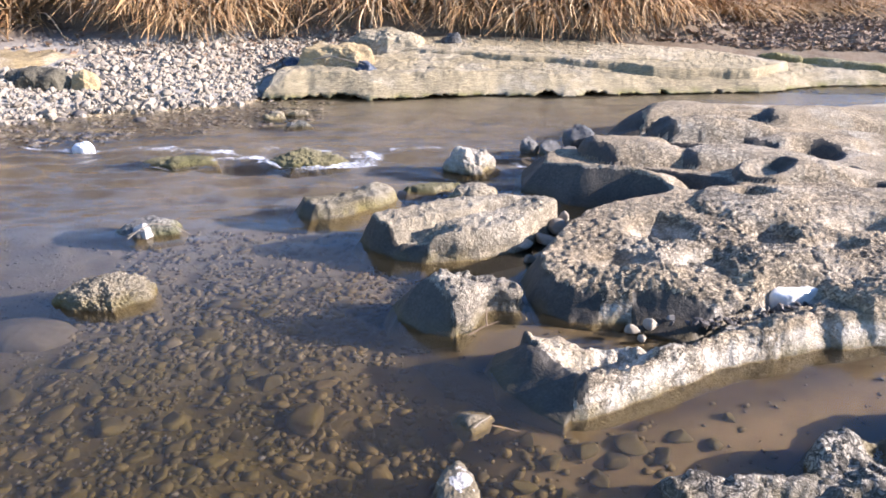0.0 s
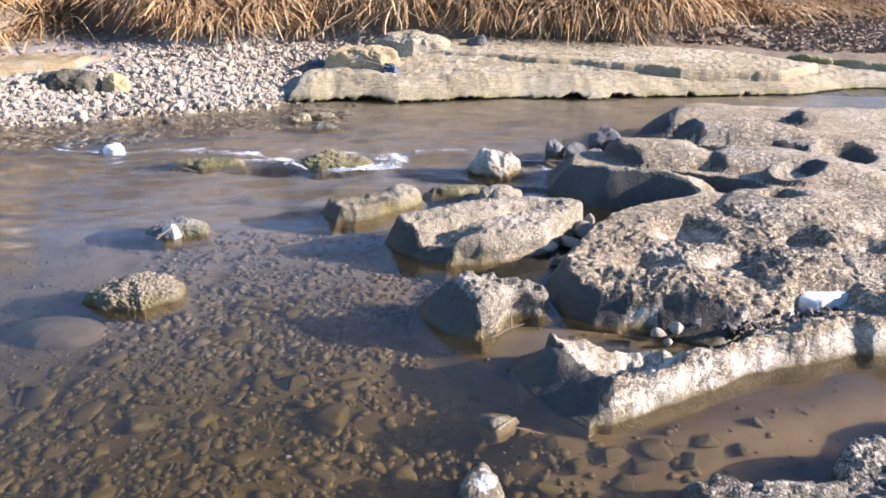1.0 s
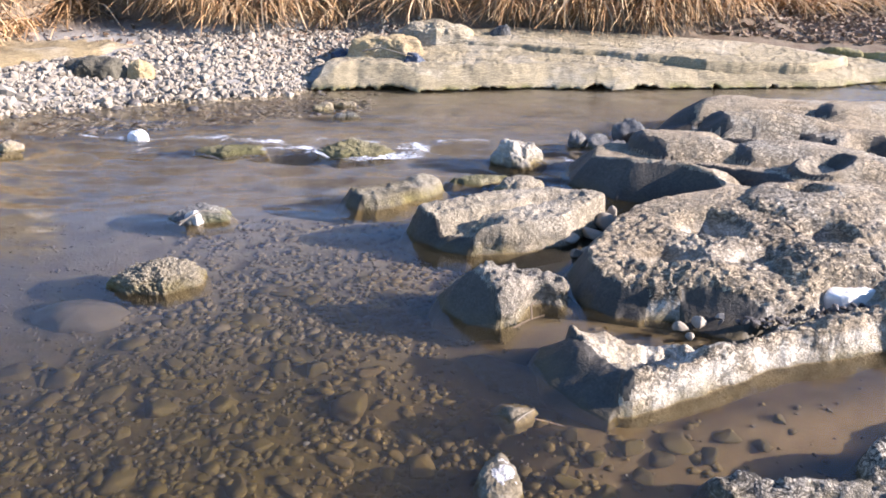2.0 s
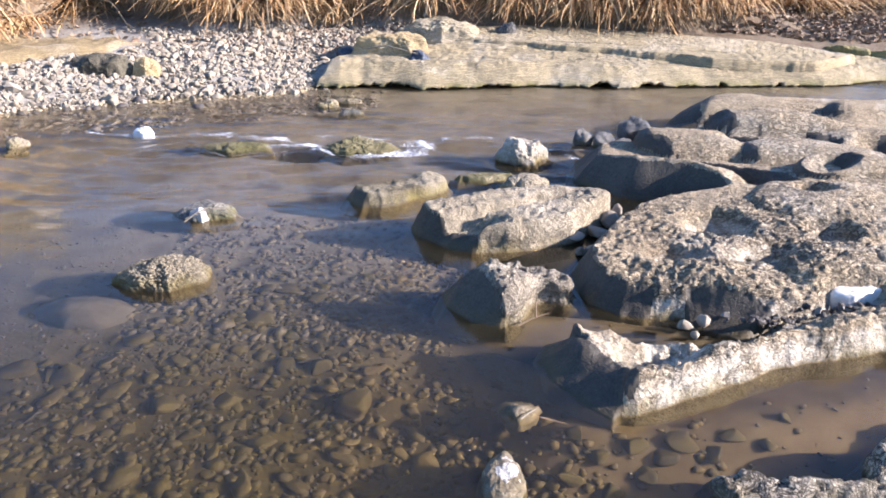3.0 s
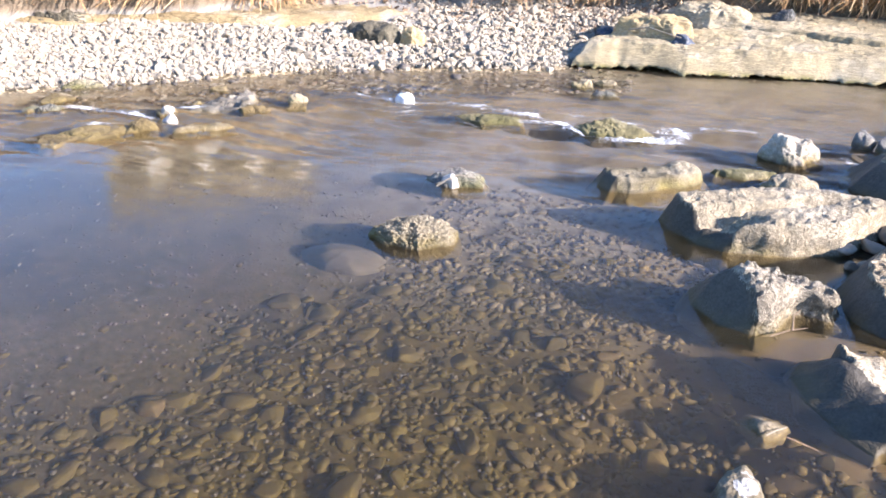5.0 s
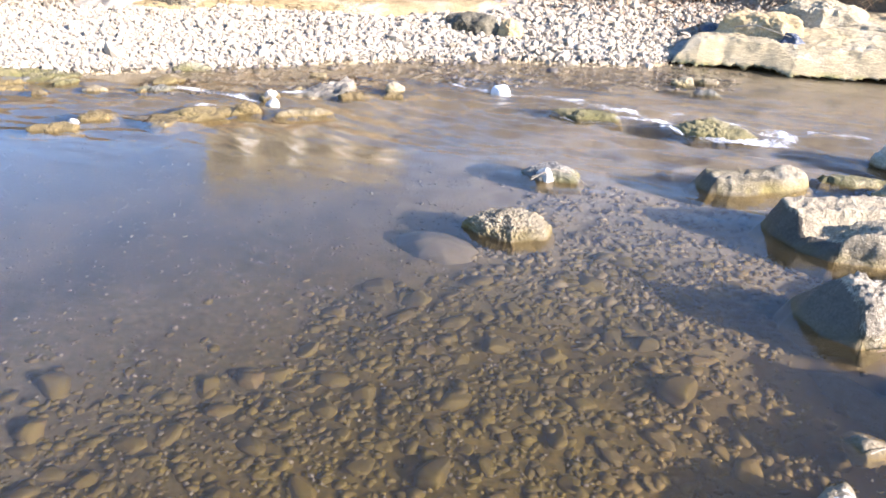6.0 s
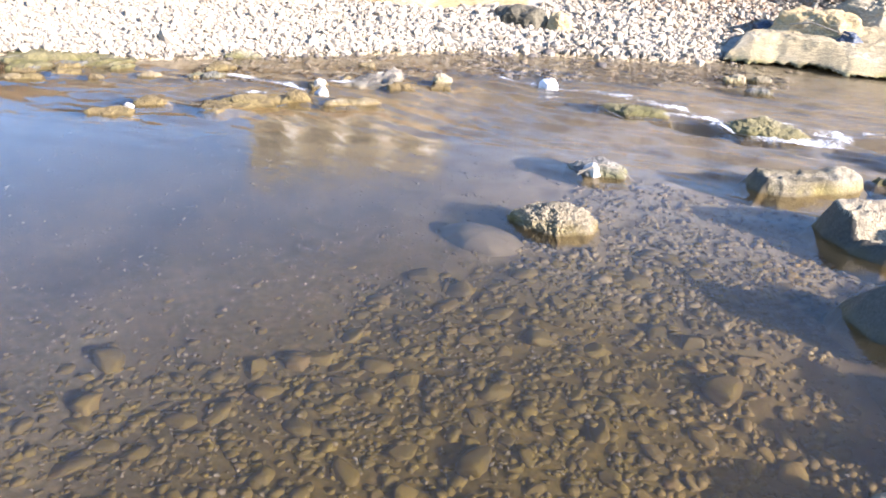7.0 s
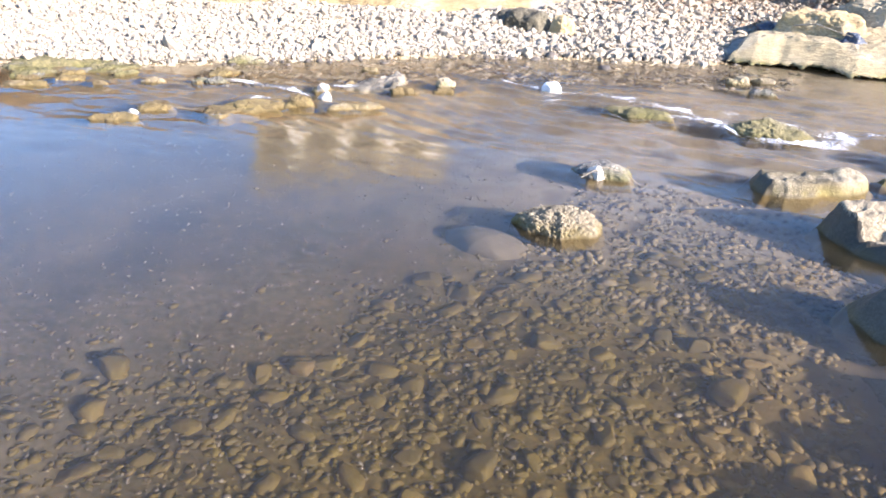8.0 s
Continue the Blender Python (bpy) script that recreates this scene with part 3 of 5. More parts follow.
def shelf_mesh(poly, step, xlo, xhi, ylo, yhi, far_x, base, edge, rough, ridges, hollows, seed, under=0.03, wob=0.02, foot=-0.05, rugged=None, terrace=0.0, lean=0.0, front=0.0, skin=1.0, slots=(), pop=0.0, grow=1.2, far_y=None, hump_shade=None):
    """A rock sheet from its outline: steep faces, but long smooth flanks of width lean on the side away from the sun,
    or of width front on the near side.
    """
    sx, sy = spaced(xlo, xhi, step, None, far_x, grow), spaced(ylo, yhi, step, None, far_y, 1.02)
    X, Y = np.meshgrid(sx, sy)
    d0 = area_dist(X, Y, poly)
    d = d0 + wob * fbm(X * 5 + seed, Y * 5, 0, 3)
    soft = d0.copy()
    for _ in range(14):
        p = np.pad(soft, 1, mode="edge")
        soft = (p[:-2, 1:-1] + p[2:, 1:-1] + p[1:-1, :-2] + p[1:-1, 2:] + soft) / 5
    gy_, gx_ = np.gradient(soft, sy, sx)
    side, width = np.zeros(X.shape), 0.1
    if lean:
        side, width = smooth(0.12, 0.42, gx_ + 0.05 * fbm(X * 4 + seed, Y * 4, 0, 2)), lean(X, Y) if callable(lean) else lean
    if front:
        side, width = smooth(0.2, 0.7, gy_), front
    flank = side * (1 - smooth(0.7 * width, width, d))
    top = base(X, Y) + bumps_on(X, Y, ridges, hollows)
    rise = np.gradient(top, sx, axis=1)
    top = top + rough * (1.2 * np.abs(fbm(X * 2.2 + seed, Y * 2.2, 0, 2)) - 0.4)
    fine = (1.0 if rugged is None else rugged(X, Y)) * (1 - 0.85 * flank)
    crag = 1 - np.abs(fbm(X * 7 + seed, Y * 7, 0, 4, 0.6))
    top = top + rough * fine * (0.35 * (crag - 0.6) + 0.16 * fbm(X * 26, Y * 26 + seed, 0, 3, 0.6) + 0.1 * np.abs(fbm(X * 48, Y * 48, 0, 2)))
    if pop:
        # lumps the size of a thumb with creases between them
        top = top + pop * fine * (np.abs(fbm(X * 22 + seed, Y * 22, 0, 2)) + 0.6 * np.abs(fbm(X * 47, Y * 47 + seed, 0, 2)) - 0.4)
    if terrace:
        # thin beds weather back one after another and leave small steps
        q = 0.024
        tt = top / q + 0.9 * fbm(X * 3.5 + seed, Y * 3.5, 0, 3)
        top = top + terrace * q * (smooth(0.5, 1.0, tt - np.floor(tt)) - (tt - np.floor(tt)))
    steep = -0.32 + (np.maximum(top, -0.06) + 0.32) * smooth(foot, edge, d) ** 0.8
    slope = np.where(d < 0, 3.5 * d, np.maximum(top, 0.0) * np.clip(d / width, 0, 1) ** (0.8 if front else np.where(width > 0.2, 0.6, 1.0)))
    z = steep * (1 - side) + slope * side
    keep = (d > min(foot, -0.06) - 0.06).ravel()
    # faces are undercut at the waterline in places
    back = under * np.clip(0.2 + 1.7 * fbm(X * 4 + seed, Y * 4, 0, 3), 0, 1.4) * np.exp(-((z - (0.0 if front else 0.02)) / 0.035) ** 2) * (1 if front else 1 - flank)
    for x1, x2, deep, high in slots:
        q = 2 * (X - x1) / (x2 - x1) - 1
        arch = np.clip(1 - np.abs(q) ** 3, 0, 1) * (0.72 + 0.28 * np.sign(x2 - 0.5) * q + 0.55 * fbm(X * 16 + seed, Y * 2, 0, 3))
        back = back + deep * smooth(0.0, 0.35, arch - z / high) * (d < 0.25)
    sway = 0.012 * smooth(-0.1, 0.1, d) * fine
    X2 = X + gx_ * back + sway * fbm(X * 9, Y * 9, z * 12, 3)
    Y2 = Y + gy_ * back + sway * fbm(X * 9 + 40, Y * 9, z * 12, 3)
    # flaking skin: sharp little ribs on the dry faces
    rib = 0.3 - np.abs(fbm(X * 26 + seed, Y * 22, z * 30, 3, 0.6))
    z = z + sway * (0.5 * fbm(X * 30, Y * 30, 0, 2) + 1.1 * skin * rib * (z > 0))
    X2, Y2 = X2 - gx_ * sway * 1.2 * skin * rib * (z > 0), Y2 - gy_ * sway * 1.2 * skin * rib * (z > 0)
    v = np.stack([X2, Y2, z], -1).reshape(-1, 3)
    faces = grid_faces(len(sx), len(sy), keep)
    # smooth flanks away from the sun take the shade-darkened colour
    shaded_worn = flank * (z < 0.9 * top) + 0.25 * fbm(X * 12, Y * 12, 0, 3) > 0.42
    if hump_shade:
        # shade is also painted on the humps' steep ends away from the sun
        shaded_worn = shaded_worn | ((rise > 0.34 + 0.12 * fbm(X * 12, Y * 12, 0, 3)) & ((Y > hump_shade) | (Y < 2.62) & (X < 0.6)))
    shaded_worn = shaded_worn.ravel()[faces[:, 0]]
    v, f = compact(v, faces)
    return v, f, shaded_worn


def two_skins(ob, shaded_worn):
    """Smooth rock on the flanks away from the sun, with shade put into its colour."""
    ob.data.materials.append(M_SHADED_WORN)
    ob.data.polygons.foreach_set("material_index", shaded_worn.astype(np.int32))
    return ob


def outcrop(name, poly, top, material, label, seed, step=0.009, edge=0.06, rough=0.012, ridges=(), hollows=(), tilt=(0, 0), under=0.025, wob=0.012, foot=-0.05, category="rock", terrace=0.6, lean=0.0, skin=0.15, pop=0.0):
    """A flat-topped or scoured rock standing in the water, from its outline there."""
    xs, ys = [p[0] for p in poly], [p[1] for p in poly]
    cx, cy = sum(xs) / len(xs), sum(ys) / len(ys)
    v, f, shaded_worn = shelf_mesh(poly, step, min(xs) - 0.12, max(xs) + 0.12, min(ys) - 0.12, max(ys) + 0.12, None,
                      lambda X, Y: top + tilt[0] * (X - cx) + tilt[1] * (Y - cy), edge, rough, ridges, hollows, seed, under, wob, foot, terrace=terrace, lean=lean, skin=skin, pop=pop)
    return two_skins(thing(name, v, f, material, label, category), shaded_worn)


shelf_ridges = [
    (0.42, 2.93, 0.95, 2.75, 0.14, 0.03), (1.3, 3.5, 2.3, 3.6, 0.25, 0.02), (2.3, 5.2, 3.6, 5.3, 0.2, 0.04), (0.55, 4.12, 1.08, 3.94, 0.13, 0.05),
    (0.3, 2.38, 0.33, 2.28, 0.05, 0.045), (0.33, 2.24, 0.5, 2.09, 0.045, 0.015), (0.52, 2.08, 0.82, 2.24, 0.06, 0.03), (0.82, 2.25, 1.3, 2.46, 0.07, 0.03),
    (1.3, 2.46, 1.7, 2.56, 0.09, 0.03), (0.95, 2.75, 1.6, 2.95, 0.16, 0.04),
]
WHALES = [(1.3, 5.34, 1.3, 0.24, 0.105, 0.0, 0.9), (1.38, 4.82, 1.2, 0.2, 0.135, -0.04, 0.55), (0.92, 4.46, 1.0, 0.17, 0.105, -0.05, 1.3), (1.42, 4.27, 1.1, 0.15, 0.095, 0.1, 0.8),
          (1.95, 4.62, 0.9, 0.12, 0.06, 0.1, 1.2), (1.3, 3.58, 0.9, 0.16, 0.04, 0.0, 1.3), (2.2, 5.1, 1.2, 0.2, 0.08, 0.05, 0.6), (1.68, 3.96, 0.9, 0.13, 0.085, 0.1, 0.8), (1.22, 2.85, 0.6, 0.12, 0.05, 0.1, 1.3), (1.62, 2.62, 0.7, 0.12, 0.08, 0.0, 1.3)]
shelf_hollows = [
    (1.6, 5.0, 0.5, 0.08, -3, 0.17), (1.2, 4.62, 0.35, 0.08, -5, 0.17), (1.7, 4.5, 0.32, 0.08, 10, 0.12), (2.27, 4.48, 0.14, 0.12, 0, 0.10), (1.78, 3.98, 0.13, 0.08, 10, 0.06),
    (1.41, 3.9, 0.15, 0.09, 0, 0.09), (1.05, 3.33, 0.13, 0.11, 0, 0.10), (1.18, 3.04, 0.15, 0.09, 25, 0.10), (1.54, 3.27, 0.11, 0.09, 20, 0.09), (0.78, 2.98, 0.12, 0.1, 0, 0.09),
    (1.6, 3.68, 0.09, 0.07, 0, 0.07), (2.25, 4.15, 0.1, 0.08, 0, 0.07), (2.33, 3.86, 0.1, 0.06, 0, 0.07), (2.02, 3.38, 0.16, 0.07, 10, 0.06), (1.8, 3.17, 0.12, 0.07, 0, 0.05),
    (1.17, 2.56, 0.22, 0.045, 18, 0.11), (1.41, 2.7, 0.13, 0.07, 10, 0.06), (0.58, 2.3, 0.16, 0.08, 15, 0.06), (0.88, 2.41, 0.13, 0.06, 20, 0.06), (1.15, 4.12, 0.35, 0.05, -20, 0.10),
    (1.45, 2.42, 0.07, 0.09, 0, 0.06), (2.8, 4.6, 0.2, 0.15, 0, 0.07), (2.3, 5.45, 0.5, 0.05, -4, 0.07), (2.6, 5.25, 0.6, 0.03, 3, 0.05), (2.9, 5.0, 0.4, 0.03, -3, 0.04), (2.5, 4.85, 0.35, 0.03, 5, 0.04), (3.1, 3.9, 0.2, 0.15, 0, 0.07), (2.7, 3.2, 0.2, 0.1, 0, 0.06),
]
v, f, shaded_worn = shelf_mesh(SHELF, 0.0062, 0.1, 2.0, 1.86, 4.0, 9.2, lambda X, Y: 0.095 + 0.045 * smooth(2.45, 3.0, Y) + 0.03 * smooth(3.0, 4.0, Y) + 0.02 * fbm(X * 0.9, Y * 0.9, 0, 2) + whalebacks(X, Y, WHALES) - 0.03 * smooth(3.9, 4.3, Y),
                  0.09, 0.014, shelf_ridges, [(*h[:5], 1.3 * h[5]) for h in shelf_hollows], 3.0, under=0.03, wob=0.009, lean=lambda X, Y: 0.085 + 0.1 * smooth(2.75, 2.6, Y) + 0.055 * smooth(3.6, 3.85, Y) + 0.15 * smooth(4.5, 5.0, Y), rugged=lambda X, Y: 1.0 - 0.7 * smooth(3.0, 3.8, Y), terrace=0.2, skin=0.2, pop=0.010, grow=1.03, far_y=6.4, hump_shade=3.75)
two_skins(thing("rock_shelf", v, f, M_SHELF, "weathered tan bedrock shelf with scoured potholes beside the stream", "rock shelf"), shaded_worn)
v, f, shaded_worn = shelf_mesh(NEAR_SHELF, 0.009, 0.4, 2.4, 0.3, 2.6, 9.2, lambda X, Y: 0.03 + 0.015 * smooth(1.0, 1.5, X) + 0 * Y, 0.07, 0.022,
                  [(1.13, 1.82, 1.22, 1.86, 0.05, 0.05), (0.7, 1.7, 1.0, 1.72, 0.06, 0.015), (1.58, 2.0, 1.75, 2.04, 0.09, 0.05)], [(1.0, 1.6, 0.15, 0.08, 0, 0.05), (1.35, 1.85, 0.1, 0.06, 40, 0.06)], 21.0, terrace=0.3, skin=0.3, pop=0.013)
thing("rock_shelf", v, f, M_CRUST, "rough crusted bedrock edge where the bank meets the stream", "rock shelf")


def ledge_base(X, Y):
    front = area_dist(X, Y, LEDGE)
    return 0.19 + 0.05 * smooth(0.2, 1.0, front) + 0.10 * smooth(0.5, 1.4, Y - 6.6 - 0.12 * X) + 0.012 * np.floor(3 * smooth(0.25, 1.3, front) + 0.4 * fbm(X * 0.8, Y * 3, 0, 3)) - 0.07 * smooth(0.5, 2.5, X)


v, f, shaded_worn = shelf_mesh(LEDGE, 0.014, -1.8, 6.4, 6.2, 8.4, None, ledge_base, 0.17, 0.004, [(-1.3, 6.66, 0.3, 6.72, 0.08, 0.02)],
                  [(0.6, 6.95, 0.2, 0.03, -4, 0.03), (1.9, 7.1, 0.5, 0.03, -3, 0.04), (2.3, 7.05, 0.15, 0.04, 0, 0.05), (1.0, 7.4, 0.7, 0.03, 0, 0.03), (-0.2, 7.1, 0.4, 0.025, 2, 0.02),
                   (0.1, 7.6, 0.5, 0.03, 2, 0.04)], 9.0, under=0.02, slots=[(-1.18, -0.95, 0.1, 0.035), (-0.98, -0.6, 0.14, 0.05), (-0.55, -0.2, 0.1, 0.025), (-0.15, 0.2, 0.1, 0.03), (0.8, 1.02, 0.2, 0.05), (1.21, 1.48, 0.16, 0.04), (1.62, 1.74, 0.1, 0.03), (1.9, 2.0, 0.1, 0.05), (2.4, 2.48, 0.1, 0.05)], wob=0.012, foot=-0.03, terrace=0.5, front=0.2, skin=0.05)
thing("rock_ledge", v, f, M_LEDGE, "long pale sandstone ledge with green algae at its waterline", "rock ledge")
outcrop("ledge_bed", [(-0.5, 7.3), (-0.1, 7.24), (0.3, 7.2), (0.62, 7.12), (1.1, 7.08), (1.35, 7.0), (1.6, 6.98), (1.9, 6.86), (2.25, 6.87), (2.8, 6.9), (3.3, 7.25), (2.6, 7.7), (1.5, 7.9), (0.2, 8.0), (-0.4, 7.7)], 0.245, M_LEDGE,
        "thin upper bed of pale sandstone lying on the long ledge", 31.0, step=0.014, edge=0.035, rough=0.004, tilt=(-0.028, 0.06), under=0.0, wob=0.012, foot=-0.015, category="rock ledge", terrace=0.0, skin=0.0,
        hollows=[(0.9, 7.3, 0.5, 0.02, -3, 0.03), (1.9, 7.15, 0.35, 0.025, -4, 0.03), (0.2, 7.55, 0.4, 0.02, 3, 0.03)])


# ---- rocks ----
def cells(x, y, z, seed=0):
    """Distance to the nearest of scattered points, one a unit cell."""
    best = np.full(np.shape(x), 9.0)
    xi, yi, zi = np.floor(x).astype(int), np.floor(y).astype(int), np.floor(z).astype(int)
    for a in (-1, 0, 1):
        for b in (-1, 0, 1):
            for c in (-1, 0, 1):
                i, j, k = xi + a, yi + b, zi + c
                px, py, pz = (PERM[(i + o + seed) & 255, (j + 3 * o) & 255, (k + o) & 15] for o in (0, 71, 139))
                best = np.minimum(best, np.sqrt((i + px - x) ** 2 + (j + py - y) ** 2 + (k + pz - z) ** 2))
    return best


def mound(name, poly, top, material, label, seed, flat=3.0, rough=0.012, tilt=(0, 0), bumps=(), below=0.22, base=0.0, flare=1.25, na=120, nr=44, category="rock", group="", grain=1.0, knobs=(), strata=0.0):
    """A rock from its outline at the base, a crown height and a few swells."""
    cx, cy = np.mean([p[0] for p in poly]), np.mean([p[1] for p in poly])
    ang = np.linspace(0, 2 * np.pi, na, endpoint=False)
    reach = np.zeros(na)
    for (x1, y1), (x2, y2) in zip(poly, poly[1:] + poly[:1]):
        dx, dy = x2 - x1, y2 - y1
        den = np.cos(ang) * dy - np.sin(ang) * dx
        den = np.where(np.abs(den) < 1e-9, 1e-9, den)
        r = ((x1 - cx) * dy - (y1 - cy) * dx) / den
        u = ((x1 - cx) * np.sin(ang) - (y1 - cy) * np.cos(ang)) / den
        hit = (u >= -1e-6) & (u <= 1 + 1e-6) & (r > 0)
        reach = np.where(hit, np.maximum(reach, r), reach)
    for _ in range(2):
        reach = 0.25 * np.roll(reach, 1) + 0.5 * reach + 0.25 * np.roll(reach, -1)
    size = reach.mean()
    s = np.concatenate([np.linspace(0.02, 1, nr) ** 0.8, 1 + (flare - 1) * np.linspace(0.12, 1, 10)])
    S, A = np.meshgrid(s, ang)
    Rr = reach[:, None] * S
    x, y = cx + Rr * np.cos(A), cy + Rr * np.sin(A)
    prof = np.where(S <= 1, np.clip(1 - np.clip(S, 0, 1) ** flat, 0, 1) ** 0.62, 0)
    h = top + tilt[0] * (x - cx) + tilt[1] * (y - cy) + bumps_on(x, y, bumps)
    h = np.maximum(h, 0.02) * (1 + 0.14 * fbm(x / size * 1.1 + seed, y / size * 1.1, 0, 2))
    z = base + h * prof - below * np.clip((S - 1) / (flare - 1), 0, 1) ** 0.8
    g = 2.2 / size ** 0.5 * grain
    lump = fbm(x * g * 2 + seed, y * g * 2, z * g * 2.5, 4, 0.55)
    crag = np.abs(fbm(x * g * 5 + seed, y * g * 5, z * g * 5, 3))
    out = rough * (lump * 0.9 + 0.5 * (0.35 - crag))
    for per_metre, proud in knobs:
        out = out + proud * (0.75 - 1.5 * np.clip(cells(x * per_metre, y * per_metre, z * per_metre), 0, 1) ** 1.5)
    if strata:
        # thin beds stand out one over another
        bed = z / 0.017 + 0.8 * fbm(x * 5 + seed, y * 5, 0, 2)
        out = out + strata * np.sin(6.283 * bed) * (S < 1)
    x = x + np.cos(A) * out * S ** 0.5
    y = y + np.sin(A) * out * S ** 0.5
    z = z + out * 0.8 * (S < 1.02)
    n = len(s)
    v = np.stack([x, y, z], -1).reshape(-1, 3)
    v = np.concatenate([v, [[cx, cy, v[::n, 2].mean()]]])
    i = np.arange(na * n).reshape(na, n)
    j = np.roll(i, -1, 0)
    q = np.stack([i[:, :-1], i[:, 1:], j[:, 1:], j[:, :-1]], -1).reshape(-1, 4).tolist()
    q += [(na * n, a, b) for a, b in zip(i[:, 0], j[:, 0])]
    me = bpy.data.meshes.new(name)
    me.from_pydata(v.tolist(), [], q)
    me.polygons.foreach_set("use_smooth", [True] * len(me.polygons))
    me.materials.append(material)
    return tagged(new(name, me), label, category, group)


outcrop("knob_rock", [(-0.17, 2.78), (-0.16, 2.68), (-0.05, 2.57), (0.09, 2.52), (0.15, 2.57), (0.17, 2.64), (0.22, 2.71), (0.36, 2.72), (0.39, 2.8), (0.33, 2.88), (0.2, 2.92), (0.05, 2.9), (-0.07, 2.84)], 0.12, M_CRUST,
        "pitted tan rock knob standing in shallow water", 4.0, edge=0.06, rough=0.02, lean=0.12, skin=0.25, pop=0.011, step=0.0065, ridges=[(0.04, 2.74, 0.12, 2.7, 0.08, 0.045)],
        hollows=[(0.24, 2.69, 0.06, 0.05, 20, 0.09), (0.1, 2.8, 0.1, 0.04, 0, 0.03)], tilt=(-0.2, 0), foot=-0.12)
outcrop("sunken_slab", [(-0.12, 2.45), (0.05, 2.26), (0.32, 1.98), (0.45, 2.05), (0.3, 2.4), (0.05, 2.5)], -0.045, M_SHELF, "smooth silted rock slope running under the water", 6.0, edge=0.12, rough=0.006, foot=-0.1, under=0.0)
outcrop("block_rock", [(-0.38, 3.46), (-0.32, 3.36), (-0.18, 3.25), (-0.04, 3.19), (0.1, 3.2), (0.4, 3.34), (0.64, 3.66), (0.6, 3.76), (0.38, 3.78), (0.05, 3.66), (-0.3, 3.52)], 0.14, M_BOULDER,
        "long pale block of layered rock with a channel along its top", 8.0, step=0.0075, edge=0.04, rough=0.007, under=0.02, terrace=0.3, pop=0.004, lean=0.05,
        ridges=[(-0.28, 3.46, 0.35, 3.7, 0.06, 0.02), (0.12, 3.36, 0.5, 3.6, 0.08, 0.015)], hollows=[(0.06, 3.43, 0.36, 0.04, 26, 0.06), (0.3, 3.6, 0.12, 0.025, 30, 0.04), (-0.1, 3.27, 0.15, 0.06, 8, 0.07)])
outcrop("slab_rock", [(-0.77, 3.88), (-0.74, 3.79), (-0.66, 3.72), (-0.56, 3.7), (-0.44, 3.75), (-0.3, 3.87), (-0.2, 4.0), (-0.19, 4.1), (-0.3, 4.12), (-0.42, 4.07), (-0.58, 3.97), (-0.7, 3.93)], 0.07, M_OLIVEROCK,
        "low olive slab of rock with a dark rounded end", 12.0, step=0.0075, edge=0.07, rough=0.006, terrace=0.0, under=0.01, wob=0.004, lean=0.045, skin=0.1, tilt=(-0.05, 0.02), ridges=[(-0.36, 4.03, -0.3, 4.06, 0.05, 0.03)])
outcrop("mossy_slab", [(-0.2, 4.1), (0.0, 4.12), (0.21, 4.22), (0.2, 4.3), (-0.05, 4.3), (-0.25, 4.22)], 0.035, M_MOSS, "flat mossy rock barely above the water", 15.0, edge=0.06, rough=0.01)
mound("small_rock", [(0.06, 4.03), (0.2, 3.98), (0.34, 4.05), (0.34, 4.15), (0.18, 4.18), (0.08, 4.14)], 0.07, M_BOULDER, "small grey rock with a pale side behind a rock block", 18.0, 2.2, 0.012, (0.08, 0))
mound("white_rock", [(0.03, 4.58), (0.16, 4.5), (0.28, 4.52), (0.38, 4.66), (0.27, 4.76), (0.08, 4.72)], 0.13, M_WHITECAP, "pale white-faced rock at the riffle", 22.0, 3.0, 0.02, bumps=[(0.1, 4.6, 0.12, 4.66, 0.05, 0.02), (0.22, 4.5, 0.24, 4.7, 0.04, -0.03)])
mound("lone_rock", [(-1.58, 2.80), (-1.47, 2.74), (-1.30, 2.74), (-1.18, 2.84), (-1.19, 2.93), (-1.34, 2.98), (-1.52, 2.92)], 0.09, M_RUBBLE, "knobbly conglomerate rock alone in the stream", 27.0, 2.3, 0.008, (0.02, 0), grain=2.0, na=220, nr=90, knobs=((62, 0.010), (110, 0.004)))
mound("sunken_boulder", [(-1.86, 2.66), (-1.8, 2.56), (-1.66, 2.5), (-1.5, 2.5), (-1.4, 2.58), (-1.4, 2.68), (-1.5, 2.77), (-1.66, 2.8), (-1.8, 2.76)], 0.11, M_SILT, "smooth brown boulder under the water", 30.0, 2.0, 0.003, base=-0.165, below=0.1)
mound("whitecap_rock", [(-1.62, 3.55), (-1.48, 3.46), (-1.28, 3.54), (-1.3, 3.64), (-1.5, 3.72)], 0.05, M_GREY, "low dark rock with a white stone resting on it", 33.0, 2.5, 0.01)
mound("white_stone", [(-1.5, 3.49), (-1.43, 3.47), (-1.41, 3.51), (-1.44, 3.54), (-1.49, 3.53)], 0.04, M_WHITE, "small pointed white stone lying on a low rock", 34.0, 1.5, 0.005, base=0.03, below=0.03)
mound("mossy_rock", [(-1.9, 4.66), (-1.65, 4.58), (-1.4, 4.66), (-1.45, 4.78), (-1.7, 4.8)], 0.035, M_MOSS, "flat mossy rock in the riffle with water breaking over it", 37.0, 3.0, 0.01)
mound("mossy_rock", [(-1.08, 4.68), (-0.93, 4.58), (-0.72, 4.62), (-0.56, 4.7), (-0.66, 4.82), (-0.95, 4.86)], 0.07, M_MOSS, "dark mossy rock in the riffle with foam round it", 41.0, 2.4, 0.016, (-0.12, 0))
